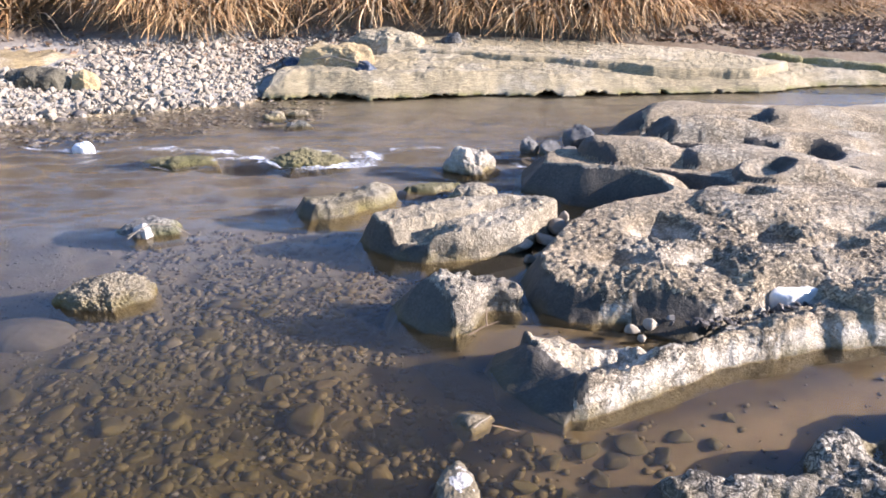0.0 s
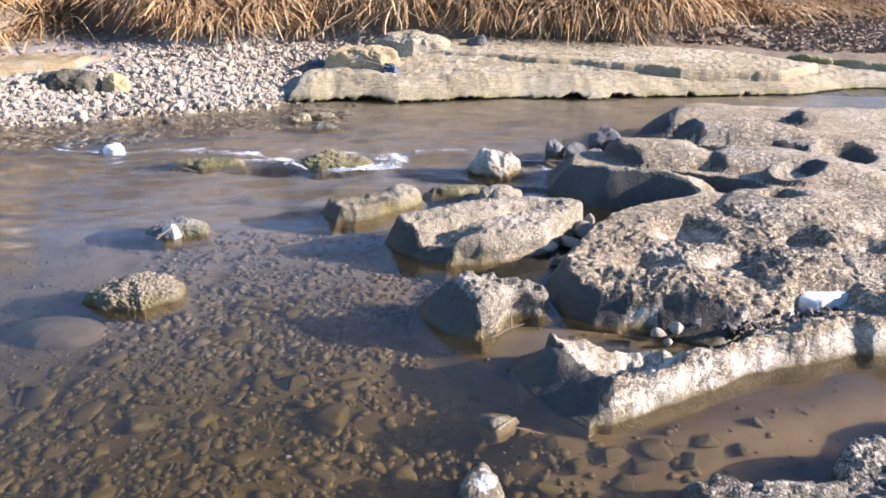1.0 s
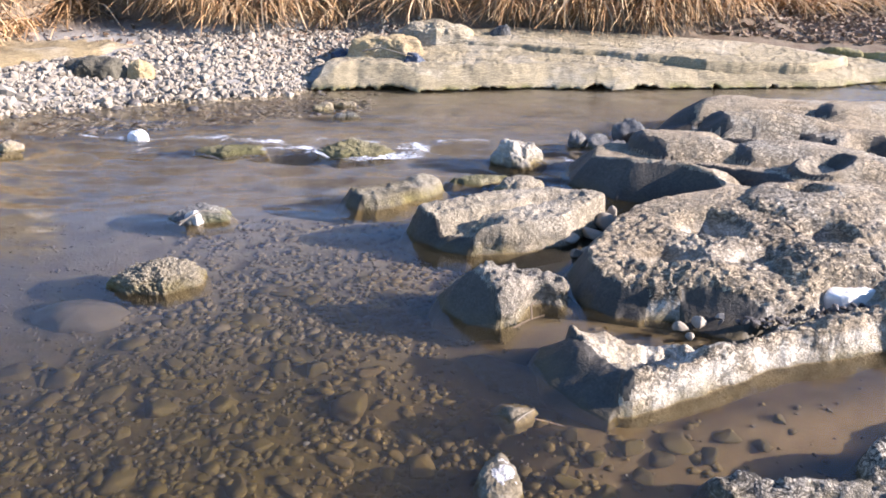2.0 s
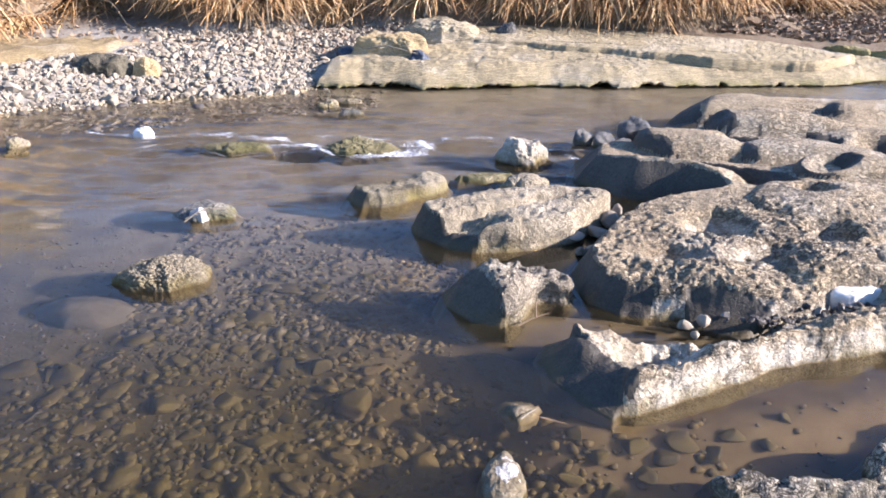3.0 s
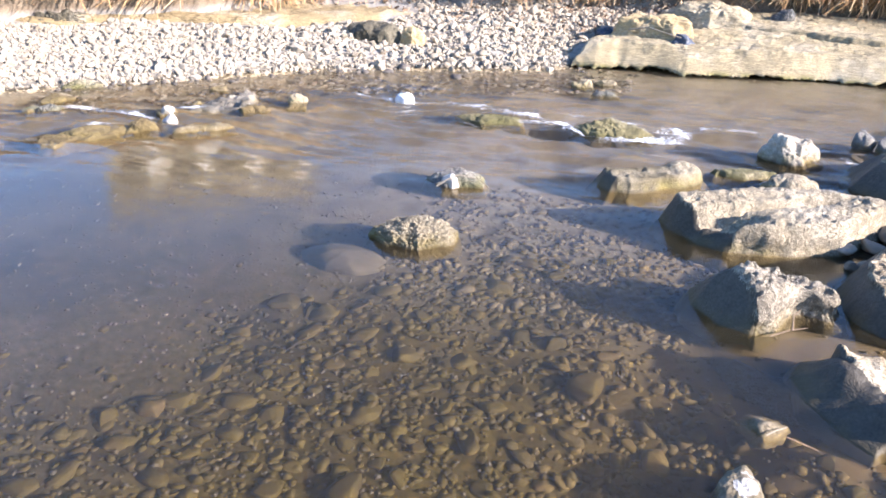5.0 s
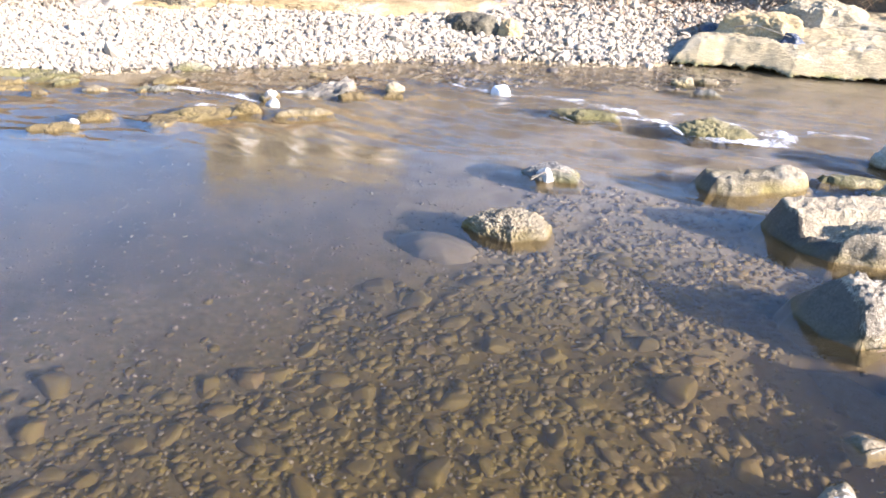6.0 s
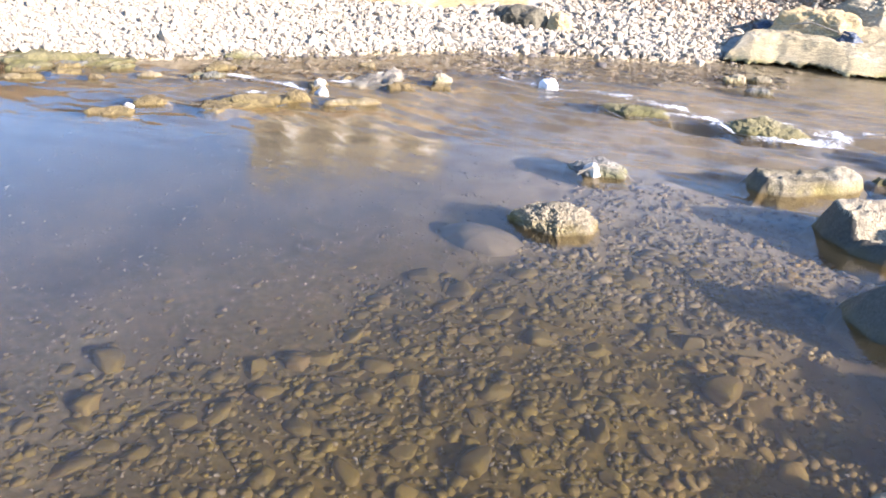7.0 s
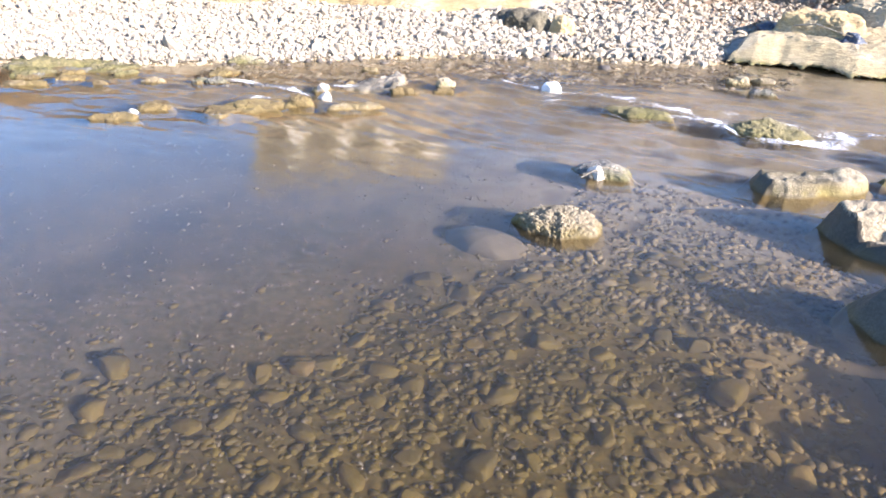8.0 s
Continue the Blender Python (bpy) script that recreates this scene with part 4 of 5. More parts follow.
mound("bar_boulder", [(-3.62, 6.28), (-3.4, 6.16), (-3.1, 6.16), (-3.0, 6.28), (-3.1, 6.45), (-3.45, 6.48)], 0.12, M_BARROCK, "dark boulder half buried in pale gravel", 56.0, 3.0, 0.02, base=0.16, below=0.2)
# added tan boulder in place of the dark boulder's sunlit right end
mound("bar_boulder", [(-3.0, 6.24), (-2.88, 6.18), (-2.78, 6.26), (-2.82, 6.38), (-2.95, 6.4)], 0.1, M_OCHREDRY, "tan boulder standing in for a dark boulder's lit end", 57.0, 2.4, 0.012, base=0.16, below=0.2)
mound("bank_boulder", [(-6.35, 5.25), (-6.1, 5.28), (-5.78, 5.45), (-5.8, 5.6), (-6.1, 5.6), (-6.35, 5.42)], 0.13, M_BARROCK, "dark rock at the foot of a sandy bank", 58.0, 2.4, 0.03, base=0.24, below=0.2)
mound("upper_boulder", [(-1.28, 6.95), (-0.72, 6.82), (-0.6, 6.95), (-0.65, 7.25), (-1.2, 7.3)], 0.13, M_OCHREDRY, "ochre sandstone boulder on the far ledge", 59.0, 5.0, 0.02, base=0.23, below=0.1)
mound("pale_boulder", [(-0.95, 7.5), (-0.5, 7.3), (-0.2, 7.35), (-0.15, 7.6), (-0.6, 7.85)], 0.12, M_LEDGE, "pale layered boulder at the foot of the reeds", 62.0, 3.0, 0.02, base=0.3, below=0.1)
mound("sand_bank", SANDBANK, 0.10, M_SAND, "smooth ochre sandy bank behind the gravel", 65.0, 5.0, 0.022, strata=0.004, na=260, nr=90, base=0.22, below=0.2, flare=1.08, category="sand bank")


# ---- stones of the riffle ----
def blade_rock(name, x1, y1, x2, y2, depth, top, material, label, seed, flat=3.0, rough=0.012, base=0.0, **more):
    """A rock between two ends of its near waterline."""
    dx, dy = x2 - x1, y2 - y1
    ln = math.hypot(dx, dy)
    nx, ny = -dy / ln * depth, dx / ln * depth
    poly = [(x1, y1), (x1 + 0.3 * dx - 0.12 * nx, y1 + 0.3 * dy - 0.12 * ny), (x1 + 0.7 * dx - 0.1 * nx, y1 + 0.7 * dy - 0.1 * ny), (x2, y2),
            (x2 - 0.05 * dx + 0.6 * nx, y2 - 0.05 * dy + 0.6 * ny), (x1 + 0.65 * dx + nx, y1 + 0.65 * dy + ny), (x1 + 0.25 * dx + 0.9 * nx, y1 + 0.25 * dy + 0.9 * ny), (x1 - 0.03 * dx + 0.5 * nx, y1 - 0.03 * dy + 0.5 * ny)]
    return mound(name, poly, top * 0.55, material, label, seed, flat, rough, base=base, tilt=(0.25 * math.sin(seed * 2.3), 0.25 * math.cos(seed * 1.7)), **more)


OCH = "flat ochre rock in the riffle lapped by water"
blade_rock("ochre_rock", -4.60, 2.74, -4.32, 2.90, 0.10, 0.045, M_OCHRE, OCH, 70)
blade_rock("ochre_rock", -4.50, 3.02, -4.30, 3.17, 0.09, 0.075, M_OCHRE, "ochre rock with a greenish top in the riffle", 71)
outcrop("ochre_slab", [(-4.25, 3.33), (-4.1, 3.2), (-3.88, 3.17), (-3.72, 3.42), (-3.7, 3.56), (-3.84, 3.68), (-4.05, 3.6)], 0.014, M_OCHRE, "broad ochre slab just awash in the riffle", 72.0, edge=0.05, rough=0.016, terrace=1.0, wob=0.05)
outcrop("bank_slab", [(-6.9, 3.6), (-6.5, 3.25), (-6.1, 3.05), (-5.8, 3.45), (-5.3, 3.82), (-5.5, 4.0), (-6.1, 3.85), (-6.6, 4.0)], 0.022, M_MOSS, "low olive rock slab half under water beside the gravel", 74.0, step=0.014, edge=0.08, rough=0.03, terrace=1.0, wob=0.06)
blade_rock("ochre_rock", -4.0, 3.42, -3.66, 3.66, 0.16, 0.03, M_OCHRE, OCH, 73)
blade_rock("ochre_rock", -3.72, 3.60, -3.56, 3.72, 0.13, 0.12, M_OCHRE, "upright ochre rock with a dark hollow beneath", 74, flat=2.2)
blade_rock("ochre_rock", -3.43, 3.71, -3.12, 3.93, 0.12, 0.05, M_OCHRE, OCH, 75)
blade_rock("ochre_rock", -3.28, 4.23, -3.12, 4.36, 0.10, 0.09, M_OCHRE, "ochre rock at the end of a riffle", 76, flat=2.2)
outcrop("grey_slab", [(-3.74, 4.1), (-3.5, 4.16), (-3.28, 4.27), (-3.3, 4.55), (-3.45, 4.78), (-3.6, 4.74), (-3.72, 4.4)], 0.03, M_WETROCK, "dark wet slab with water streaming over it", 77.0, edge=0.07, rough=0.02, terrace=1.0, wob=0.04, tilt=(0.05, 0.06))
blade_rock("pale_stone", -3.11, 4.58, -3.01, 4.66, 0.09, 0.08, M_BOULDER, "pale rounded stone standing in the riffle", 81)
blade_rock("pale_stone", -3.05, 4.43, -2.94, 4.51, 0.08, 0.035, M_OCHRE, "low yellowish stone standing in the riffle", 82)
for k, (x1, y1, x2, y2, dp, tp) in enumerate([(-5.33, 3.29, -5.24, 3.35, 0.07, 0.06), (-5.05, 3.55, -4.93, 3.63, 0.07, 0.05), (-4.69, 3.70, -4.64, 3.73, 0.05, 0.045),
                                              (-5.67, 3.22, -5.5, 3.34, 0.12, 0.06), (-6.0, 3.1, -5.85, 3.2, 0.1, 0.03), (-5.95, 2.95, -5.6, 3.1, 0.12, 0.02)]):
    blade_rock("ochre_stone", x1, y1, x2, y2, dp, tp, M_OCHRE, "small ochre stone in shallow running water", 83 + k, group="ochre stones in the riffle")
rng = np.random.default_rng(77)
for k in range(16):
    t = rng.uniform()
    x = -6.1 + 2.9 * t + rng.normal(0, 0.12)
    y = 3.15 + 1.1 * t + rng.normal(0, 0.16) + (0.25 if k % 3 == 0 else 0)
    w = rng.uniform(0.07, 0.26)
    a = rng.uniform(-0.3, 1.1)
    blade_rock("riffle_stone", x, y, x + w * math.cos(a), y + w * math.sin(a), rng.uniform(0.4, 0.8) * w, rng.uniform(0.006, 0.03), [M_OCHRE, M_MOSS, M_OCHRE, M_GREY][k % 4],
               "low wet stone lapped by the riffle", 110 + k, group="low stones in the riffle", na=70, nr=24)
blade_rock("brown_stone", -4.65, 3.76, -4.5, 3.86, 0.1, 0.06, M_GREY, "reddish brown stone in shallow running water", 90)
blade_rock("mossy_rock", -6.35, 3.25, -5.85, 3.6, 0.25, 0.10, M_MOSS, "green mossy rock at the edge of the gravel", 91)
blade_rock("mossy_rock", -4.98, 4.30, -4.72, 4.48, 0.14, 0.05, M_MOSS, "small green mossy rock at the edge of the gravel", 92)
blade_rock("shore_stone", -1.34, 5.78, -1.18, 5.80, 0.12, 0.08, M_BOULDER, "pale angular stone off the end of a ledge", 93, flat=1.8)
blade_rock("shore_stone", -1.2, 5.9, -1.04, 5.92, 0.1, 0.05, M_BOULDER, "pale stone off the end of a ledge", 94)
blade_rock("shore_stone", -1.14, 5.56, -0.95, 5.6, 0.1, 0.03, M_GREY, "low dark stone off the end of a ledge", 95)
mound("foam_stone", [(-2.47, 4.98), (-2.4, 4.96), (-2.32, 4.98), (-2.33, 5.03), (-2.42, 5.05)], 0.05, M_FOAM, "white foaming hump where water spills over a stone", 96, 1.6, 0.008, category="foam")
blade_rock("mossy_bank_rock", 3.15, 7.7, 3.5, 7.5, 0.15, 0.06, M_DRYMOSS, "yellow-green mossy rock on the far ledge", 97, base=0.16)
blade_rock("mossy_bank_rock", 3.45, 7.55, 4.25, 7.22, 0.16, 0.05, M_DRYMOSS, "long yellow-green mossy rock on the far ledge", 98, base=0.14)
blade_rock("grey_stone", 0.02, 7.55, 0.2, 7.55, 0.12, 0.12, M_GREY, "grey stone at the foot of the reeds", 99, base=0.31)


# ---- loose stones ----
def stone_shape(seed, level=1, jag=0.22, cuts=9):
    bm = bmesh.new()
    bmesh.ops.create_icosphere(bm, subdivisions=level, radius=1.0)
    v = np.array([p.co[:] for p in bm.verts])
    f = np.array([[p.index for p in q.verts] for q in bm.faces])
    bm.free()
    rng = np.random.default_rng(seed)
    # worn facets: push the sphere in against a few planes
    for _ in range(cuts):
        d = rng.normal(size=3)
        d /= np.linalg.norm(d)
        cut = rng.uniform(0.35, 0.8)
        over = np.maximum(v @ d - cut, 0)
        v = v - over[:, None] * d * 0.9
    v = v * (1 + jag * 0.4 * fbm(v[:, 0] * 1.5 + seed, v[:, 1] * 1.5, v[:, 2] * 1.5, 2)[:, None])
    return v, f


SHAPES = {lv: [stone_shape(100 * lv + k, lv) for k in range(8)] for lv in (1, 2, 3)}


def rot_of(rng, flatness=0.35):
    return np.array((Matrix.Rotation(rng.uniform(0, 6.283), 3, "Z") @ Matrix.Rotation(rng.normal(0, flatness), 3, "X") @ Matrix.Rotation(rng.normal(0, flatness), 3, "Y")))


def scatter_stuff(name, places, sizes, material, label, category, level=1, sink=0.3, squash=(1.0, 0.78, 0.6), seed=1, flatness=0.35, parent=None, faceted=False):
    rng = np.random.default_rng(seed)
    V, Fc, o = [], [], 0
    for (x, y, z), r in zip(places, sizes):
        sv, sf = SHAPES[level][rng.integers(8)]
        sc = r * np.array(squash) * rng.uniform(0.8, 1.2, 3)
        w = (sv * sc) @ rot_of(rng, flatness).T
        w = w + (x, y, z + sc[2] * (1 - 2 * sink))
        V.append(w)
        Fc.append(sf + o)
        o += len(sv)
    ob = thing(name, np.concatenate(V), np.concatenate(Fc), material, label, category, "stuff", smooth_faces=not faceted)
    if parent:
        ob.parent = parent
    return ob


def scatter_parts(parent, name, places, sizes, material, level=2, sink=0.3, squash=(1.0, 0.78, 0.6), seed=1, flatness=0.3):
    rng = np.random.default_rng(seed)
    meshes = [mesh_of(name, v * np.array(squash), f, material) for v, f in SHAPES[level]]
    for (x, y, z), r in zip(places, sizes):
        ob = new(name, meshes[rng.integers(8)])
        sc = r * rng.uniform(0.82, 1.18, 3)
        m = Matrix(rot_of(rng, flatness).tolist()).to_4x4()
        ob.matrix_basis = Matrix.Translation((x, y, z + sc[2] * squash[2] * (1 - 2 * sink))) @ m @ Matrix.Diagonal((*sc, 1))
        ob.parent = parent


def sprinkle(rng, n, xlo, xhi, ylo, yhi, test):
    """Random places inside a test, with the ground's height."""
    out = []
    while len(out) < n:
        x, y = rng.uniform(xlo, xhi, 4000), rng.uniform(ylo, yhi, 4000)
        k = test(x, y)
        out += list(zip(x[k], y[k]))
    p = np.array(out[:n])
    return np.column_stack([p, terrain(p[:, 0], p[:, 1])])


def apart(rng, n, lo, hi, ylo, yhi, test, sizes, gap=0.85):
    """Places for the larger stones that keep off one another."""
    cand = sprinkle(rng, n * 12, lo, hi, ylo, yhi, test)
    out, rr = [], []
    for c in cand:
        if len(out) >= n:
            break
        r = sizes[len(out)]
        if out and (np.hypot(*(np.array(out)[:, :2] - c[:2]).T) < gap * (np.array(rr) + r)).any():
            continue
        out.append(c)
        rr.append(r)
    return np.array(out), np.array(rr)


def boulder(name, x, y, z, r, turn, material, label, k, category="stone", group="", cuts=4):
    sv, sf = stone_shape(500 + k, 4, 0.4, cuts)
    g = 1 + 0.07 * fbm(sv[:, 0] * 4 + k, sv[:, 1] * 4, sv[:, 2] * 4, 3)[:, None]
    ob = thing(name, sv * g * np.array(r), sf, material, label, category, group=group)
    ob.matrix_basis = pose(x, y, z, 0, 0, turn)
    return ob


boulder("near_stone", 0.115, 2.02, -0.03, (0.075, 0.065, 0.052), 30, M_STAINED, "brown stone breaking the surface with a dead leaf on it", 1)
near_stone = mound("near_stone", [(0.02, 1.6), (0.1, 1.57), (0.135, 1.66), (0.12, 1.78), (0.075, 1.83), (0.03, 1.78), (0.01, 1.7)], 0.03, M_STAINED, "smooth wet stone with a whitish patch breaking the surface", 2.0, 2.2, 0.006, below=0.14, category="stone")
near_stone.data.materials.append(M_WHITE)
at = np.array([q.center[:] for q in near_stone.data.polygons])
blot = np.hypot((at[:, 0] - 0.085) / 0.028, (at[:, 1] - 1.71) / 0.05) + 0.5 * fbm(at[:, 0] * 40, at[:, 1] * 40, 0, 2) < 0.9
near_stone.data.polygons.foreach_set("material_index", blot.astype(np.int32))
boulder("white_pebble", -3.6, 3.88, 0.02, (0.05, 0.04, 0.05), 30, M_WHITE, "white stone wedged among ochre rocks", 11)
boulder("white_pebble", -3.74, 4.04, 0.03, (0.05, 0.035, 0.03), 75, M_WHITE, "white stone wedged among ochre rocks", 12)
boulder("white_pebble", -4.44, 2.97, 0.015, (0.04, 0.03, 0.035), 10, M_WHITE, "small white pebble between two ochre rocks", 13)
boulder("ball_rock", 0.94, 4.98, 0.08, (0.1, 0.1, 0.125), 0, M_GREY, "dark rounded rock standing at the shelf's edge", 3, "rock")
boulder("dark_rock", 0.6, 4.93, 0.04, (0.06, 0.06, 0.075), 20, M_GREY, "small dark rock at the water's edge", 4, "rock")
boulder("dark_rock", 0.74, 4.9, 0.04, (0.085, 0.07, 0.06), 60, M_GREY, "small dark rock at the water's edge", 5, "rock")
boulder("dark_rock", 0.86, 4.84, 0.03, (0.07, 0.05, 0.045), 10, M_GREY, "small dark rock at the water's edge", 6, "rock")

ground = bpy.data.objects["ground"]
COBBLES = [(-2.7, 0.45), (-2.35, 1.0), (-1.9, 1.45), (-1.45, 2.0), (-1.35, 2.6), (-0.9, 3.05), (-0.35, 3.1), (-0.15, 2.6), (0.1, 2.42), (0.3, 2.12), (0.5, 1.98), (0.7, 1.95), (1.05, 1.92), (1.05, 1.82), (0.6, 1.8), (0.58, 0.4)]


def clear_of_rock(x, y):
    return (area_dist(x, y, SHELF) < -0.02) & (area_dist(x, y, NEAR_SHELF) < -0.02)


def in_cobbles(x, y):
    return (area_dist(x, y, COBBLES) + 0.25 * fbm(x * 1.5, y * 1.5, 0, 2) > 0) & clear_of_rock(x, y)


rng = np.random.default_rng(21)
sz = np.sort(np.concatenate([rng.uniform(0.05, 0.078, 70), rng.uniform(0.026, 0.05, 230)]))[::-1]
pl, sz = apart(rng, 300, -2.7, 1.1, 0.45, 3.1, in_cobbles, sz)
muddy = pl[:, 0] + 0.15 * fbm(pl[:, 0] * 3, pl[:, 1] * 3, 0, 2) > -0.55
for here, stuff_of in ((~muddy, M_BEDSTONE), (muddy, M_MUDSTONE)):
    scatter_parts(ground, "bed_stone", pl[here], sz[here], stuff_of, 2, 0.4, (1.0, 0.8, 0.36), seed=22, flatness=0.16)
BIG = [(-2.28, 1.15, 0.10), (-2.15, 0.98, 0.09), (-0.94, 1.41, 0.085), (-1.67, 2.23, 0.075), (-0.86, 2.14, 0.07), (-1.06, 2.08, 0.08), (-1.5, 2.23, 0.085), (-1.66, 1.58, 0.065),
       (-1.84, 1.42, 0.065), (-1.73, 1.5, 0.065), (-0.7, 1.73, 0.07), (-0.41, 2.14, 0.10), (-0.9, 2.67, 0.09), (-0.2, 1.55, 0.08), (-0.6, 2.35, 0.07)]
BIG += [(0.36, 1.86, 0.05), (0.46, 1.9, 0.06), (0.55, 1.86, 0.055), (0.62, 1.93, 0.06), (0.7, 1.88, 0.05), (0.78, 1.97, 0.06), (0.88, 1.94, 0.05), (0.5, 1.8, 0.05), (0.96, 2.06, 0.04), (0.3, 1.94, 0.04), (0.26, 1.78, 0.06), (0.38, 1.74, 0.05)]
scatter_parts(ground, "bed_cobble", [(x, y, float(terrain(np.array([x]), np.array([y]))[0])) for x, y, r in BIG], [r for x, y, r in BIG], M_BEDSTONE, 3, 0.36, (1.0, 0.8, 0.4), seed=27, flatness=0.14)
pl = sprinkle(rng, 6200, -3.1, 1.1, 0.45, 3.3, lambda x, y: (area_dist(x, y, COBBLES) + 0.25 * fbm(x * 1.5, y * 1.5, 0, 2) + rng.exponential(0.14, x.shape) > 0.05) & clear_of_rock(x, y))
muddy = pl[:, 0] + 0.15 * fbm(pl[:, 0] * 3, pl[:, 1] * 3, 0, 2) > -0.55
for here, stuff_of, words in ((~muddy, M_BEDSTONE, "brown silted pebbles on the stream bed"), (muddy, M_MUDSTONE, "muddy brown pebbles on the stream bed by the rocks")):
    scatter_stuff("bed_pebbles", pl[here], rng.gamma(3, 0.005, here.sum()) + 0.006, stuff_of, words, "pebbles", 1, 0.42, (1.0, 0.8, 0.38), seed=23, flatness=0.25)
pl = sprinkle(rng, 5500, -4.5, 1.7, 0.5, 3.6, lambda x, y: clear_of_rock(x, y) & (rng.uniform(size=x.shape) < 0.35 + 0.65 * smooth(0.3, 1.4, -0.8 * x - 0.3 * y + 1.0)))
scatter_stuff("bed_gravel", pl, rng.gamma(4, 0.0015, len(pl)) + 0.003, M_GRIT, "fine brown and grey gravel on the stream bed", "gravel", 1, 0.25, seed=24)


pl = sprinkle(rng, 1500, -1.5, 0.0, 2.5, 3.7, clear_of_rock)
scatter_stuff("bed_shingle", pl, rng.gamma(5, 0.0034, len(pl)) + 0.005, M_SHINGLE, "brown shingle on the stream bed by the rocks", "shingle", 1, 0.45, (1.0, 0.8, 0.45), seed=25)


def on_bar(x, y):
    d = shore_d(x, y)
    ok = (d > -0.06) & (d < 1.75 + 0.3 * fbm(x * 1.2, y * 1.2, 0, 2)) & (area_dist(x, y, LEDGE) < 0.03) & (area_dist(x, y, SANDBANK) < -0.02)
    return ok & (x < -0.7)


sz = np.sort(rng.uniform(0.034, 0.062, 280))[::-1]
pl, sz = apart(rng, 280, -5.6, -1.3, 4.0, 8.0, on_bar, sz, 0.7)
scatter_parts(ground, "gravel_stone", pl, sz, M_GRAVEL, 2, 0.3, (1.0, 0.72, 0.5), seed=31, flatness=0.6)
pl = sprinkle(rng, 19000, -8.0, -0.7, 2.0, 8.6, on_bar)
scatter_stuff("gravel_bar", pl, rng.gamma(2.4, 0.0078, len(pl)) + 0.008, M_GRAVEL, "bar of pale grey and white river gravel", "gravel", 1, 0.42, (1.0, 0.7, 0.5), 32, 0.8, faceted=True)
pl = sprinkle(rng, 900, -5.0, -0.9, 3.8, 6.6, lambda x, y: (shore_d(x, y) < 0.0) & (shore_d(x, y) > -0.75) & (area_dist(x, y, LEDGE) < 0))
pl[:, 2] = np.maximum(pl[:, 2], -0.055 + 0.0 * pl[:, 2])
scatter_stuff("shallow_pebbles", pl, rng.gamma(5, 0.005, len(pl)) + 0.008, M_WETSTONE, "dark wet pebbles in the shallows by the gravel", "pebbles", 1, 0.25, seed=33)
# pebbles caught in the gaps of the shelf
for k, (x, y, z, r) in enumerate([(0.75, 2.53, 0.03, 0.035), (0.83, 2.57, 0.03, 0.04), (0.91, 2.58, 0.05, 0.028), (0.42, 3.36, 0.0, 0.055), (0.52, 3.44, 0.0, 0.065), (0.6, 3.56, 0.01, 0.07),
                                  (0.66, 3.68, 0.02, 0.05), (0.5, 3.28, -0.01, 0.045), (0.44, 3.22, 0.0, 0.04), (0.78, 2.49, 0.02, 0.025)]):
    sv, sf = SHAPES[3][k % 8]
    ob = thing("pebble", sv * (r, r * 0.8, r * 0.65), sf, M_GRAVEL, "rounded grey pebble caught in a rock gap", "pebble", group="pebbles in the rock gaps")
    ob.matrix_basis = pose(x, y, z + r * 0.3, 0, 8, 47 * k)


tt_ = np.random.default_rng(91)
pl = np.array([(0.92 + 0.55 * u + tt_.normal(0, 0.02), 2.5 + 0.19 * u + tt_.normal(0, 0.03), 0.05 + tt_.uniform(0, 0.03)) for u in tt_.uniform(0, 1, 70)])
scatter_stuff("crevice_rubble", pl, tt_.uniform(0.008, 0.028, len(pl)), M_WETSTONE, "dark rubble packed in a crevice of the shelf", "rubble", 1, 0.3, seed=92, faceted=True)


# ---- thin white sheet added in a hollow of the shelf ----
mound("white_patch", [(1.33, 2.72), (1.4, 2.69), (1.47, 2.71), (1.56, 2.76), (1.53, 2.8), (1.43, 2.79), (1.36, 2.77)], 0.006, M_WHITE_SHEET, "thin white patch in a hollow of the rock shelf", 140.0, 6.0, 0.004, below=0.07, base=0.09, flare=1.05, category="ice", na=70, nr=20)


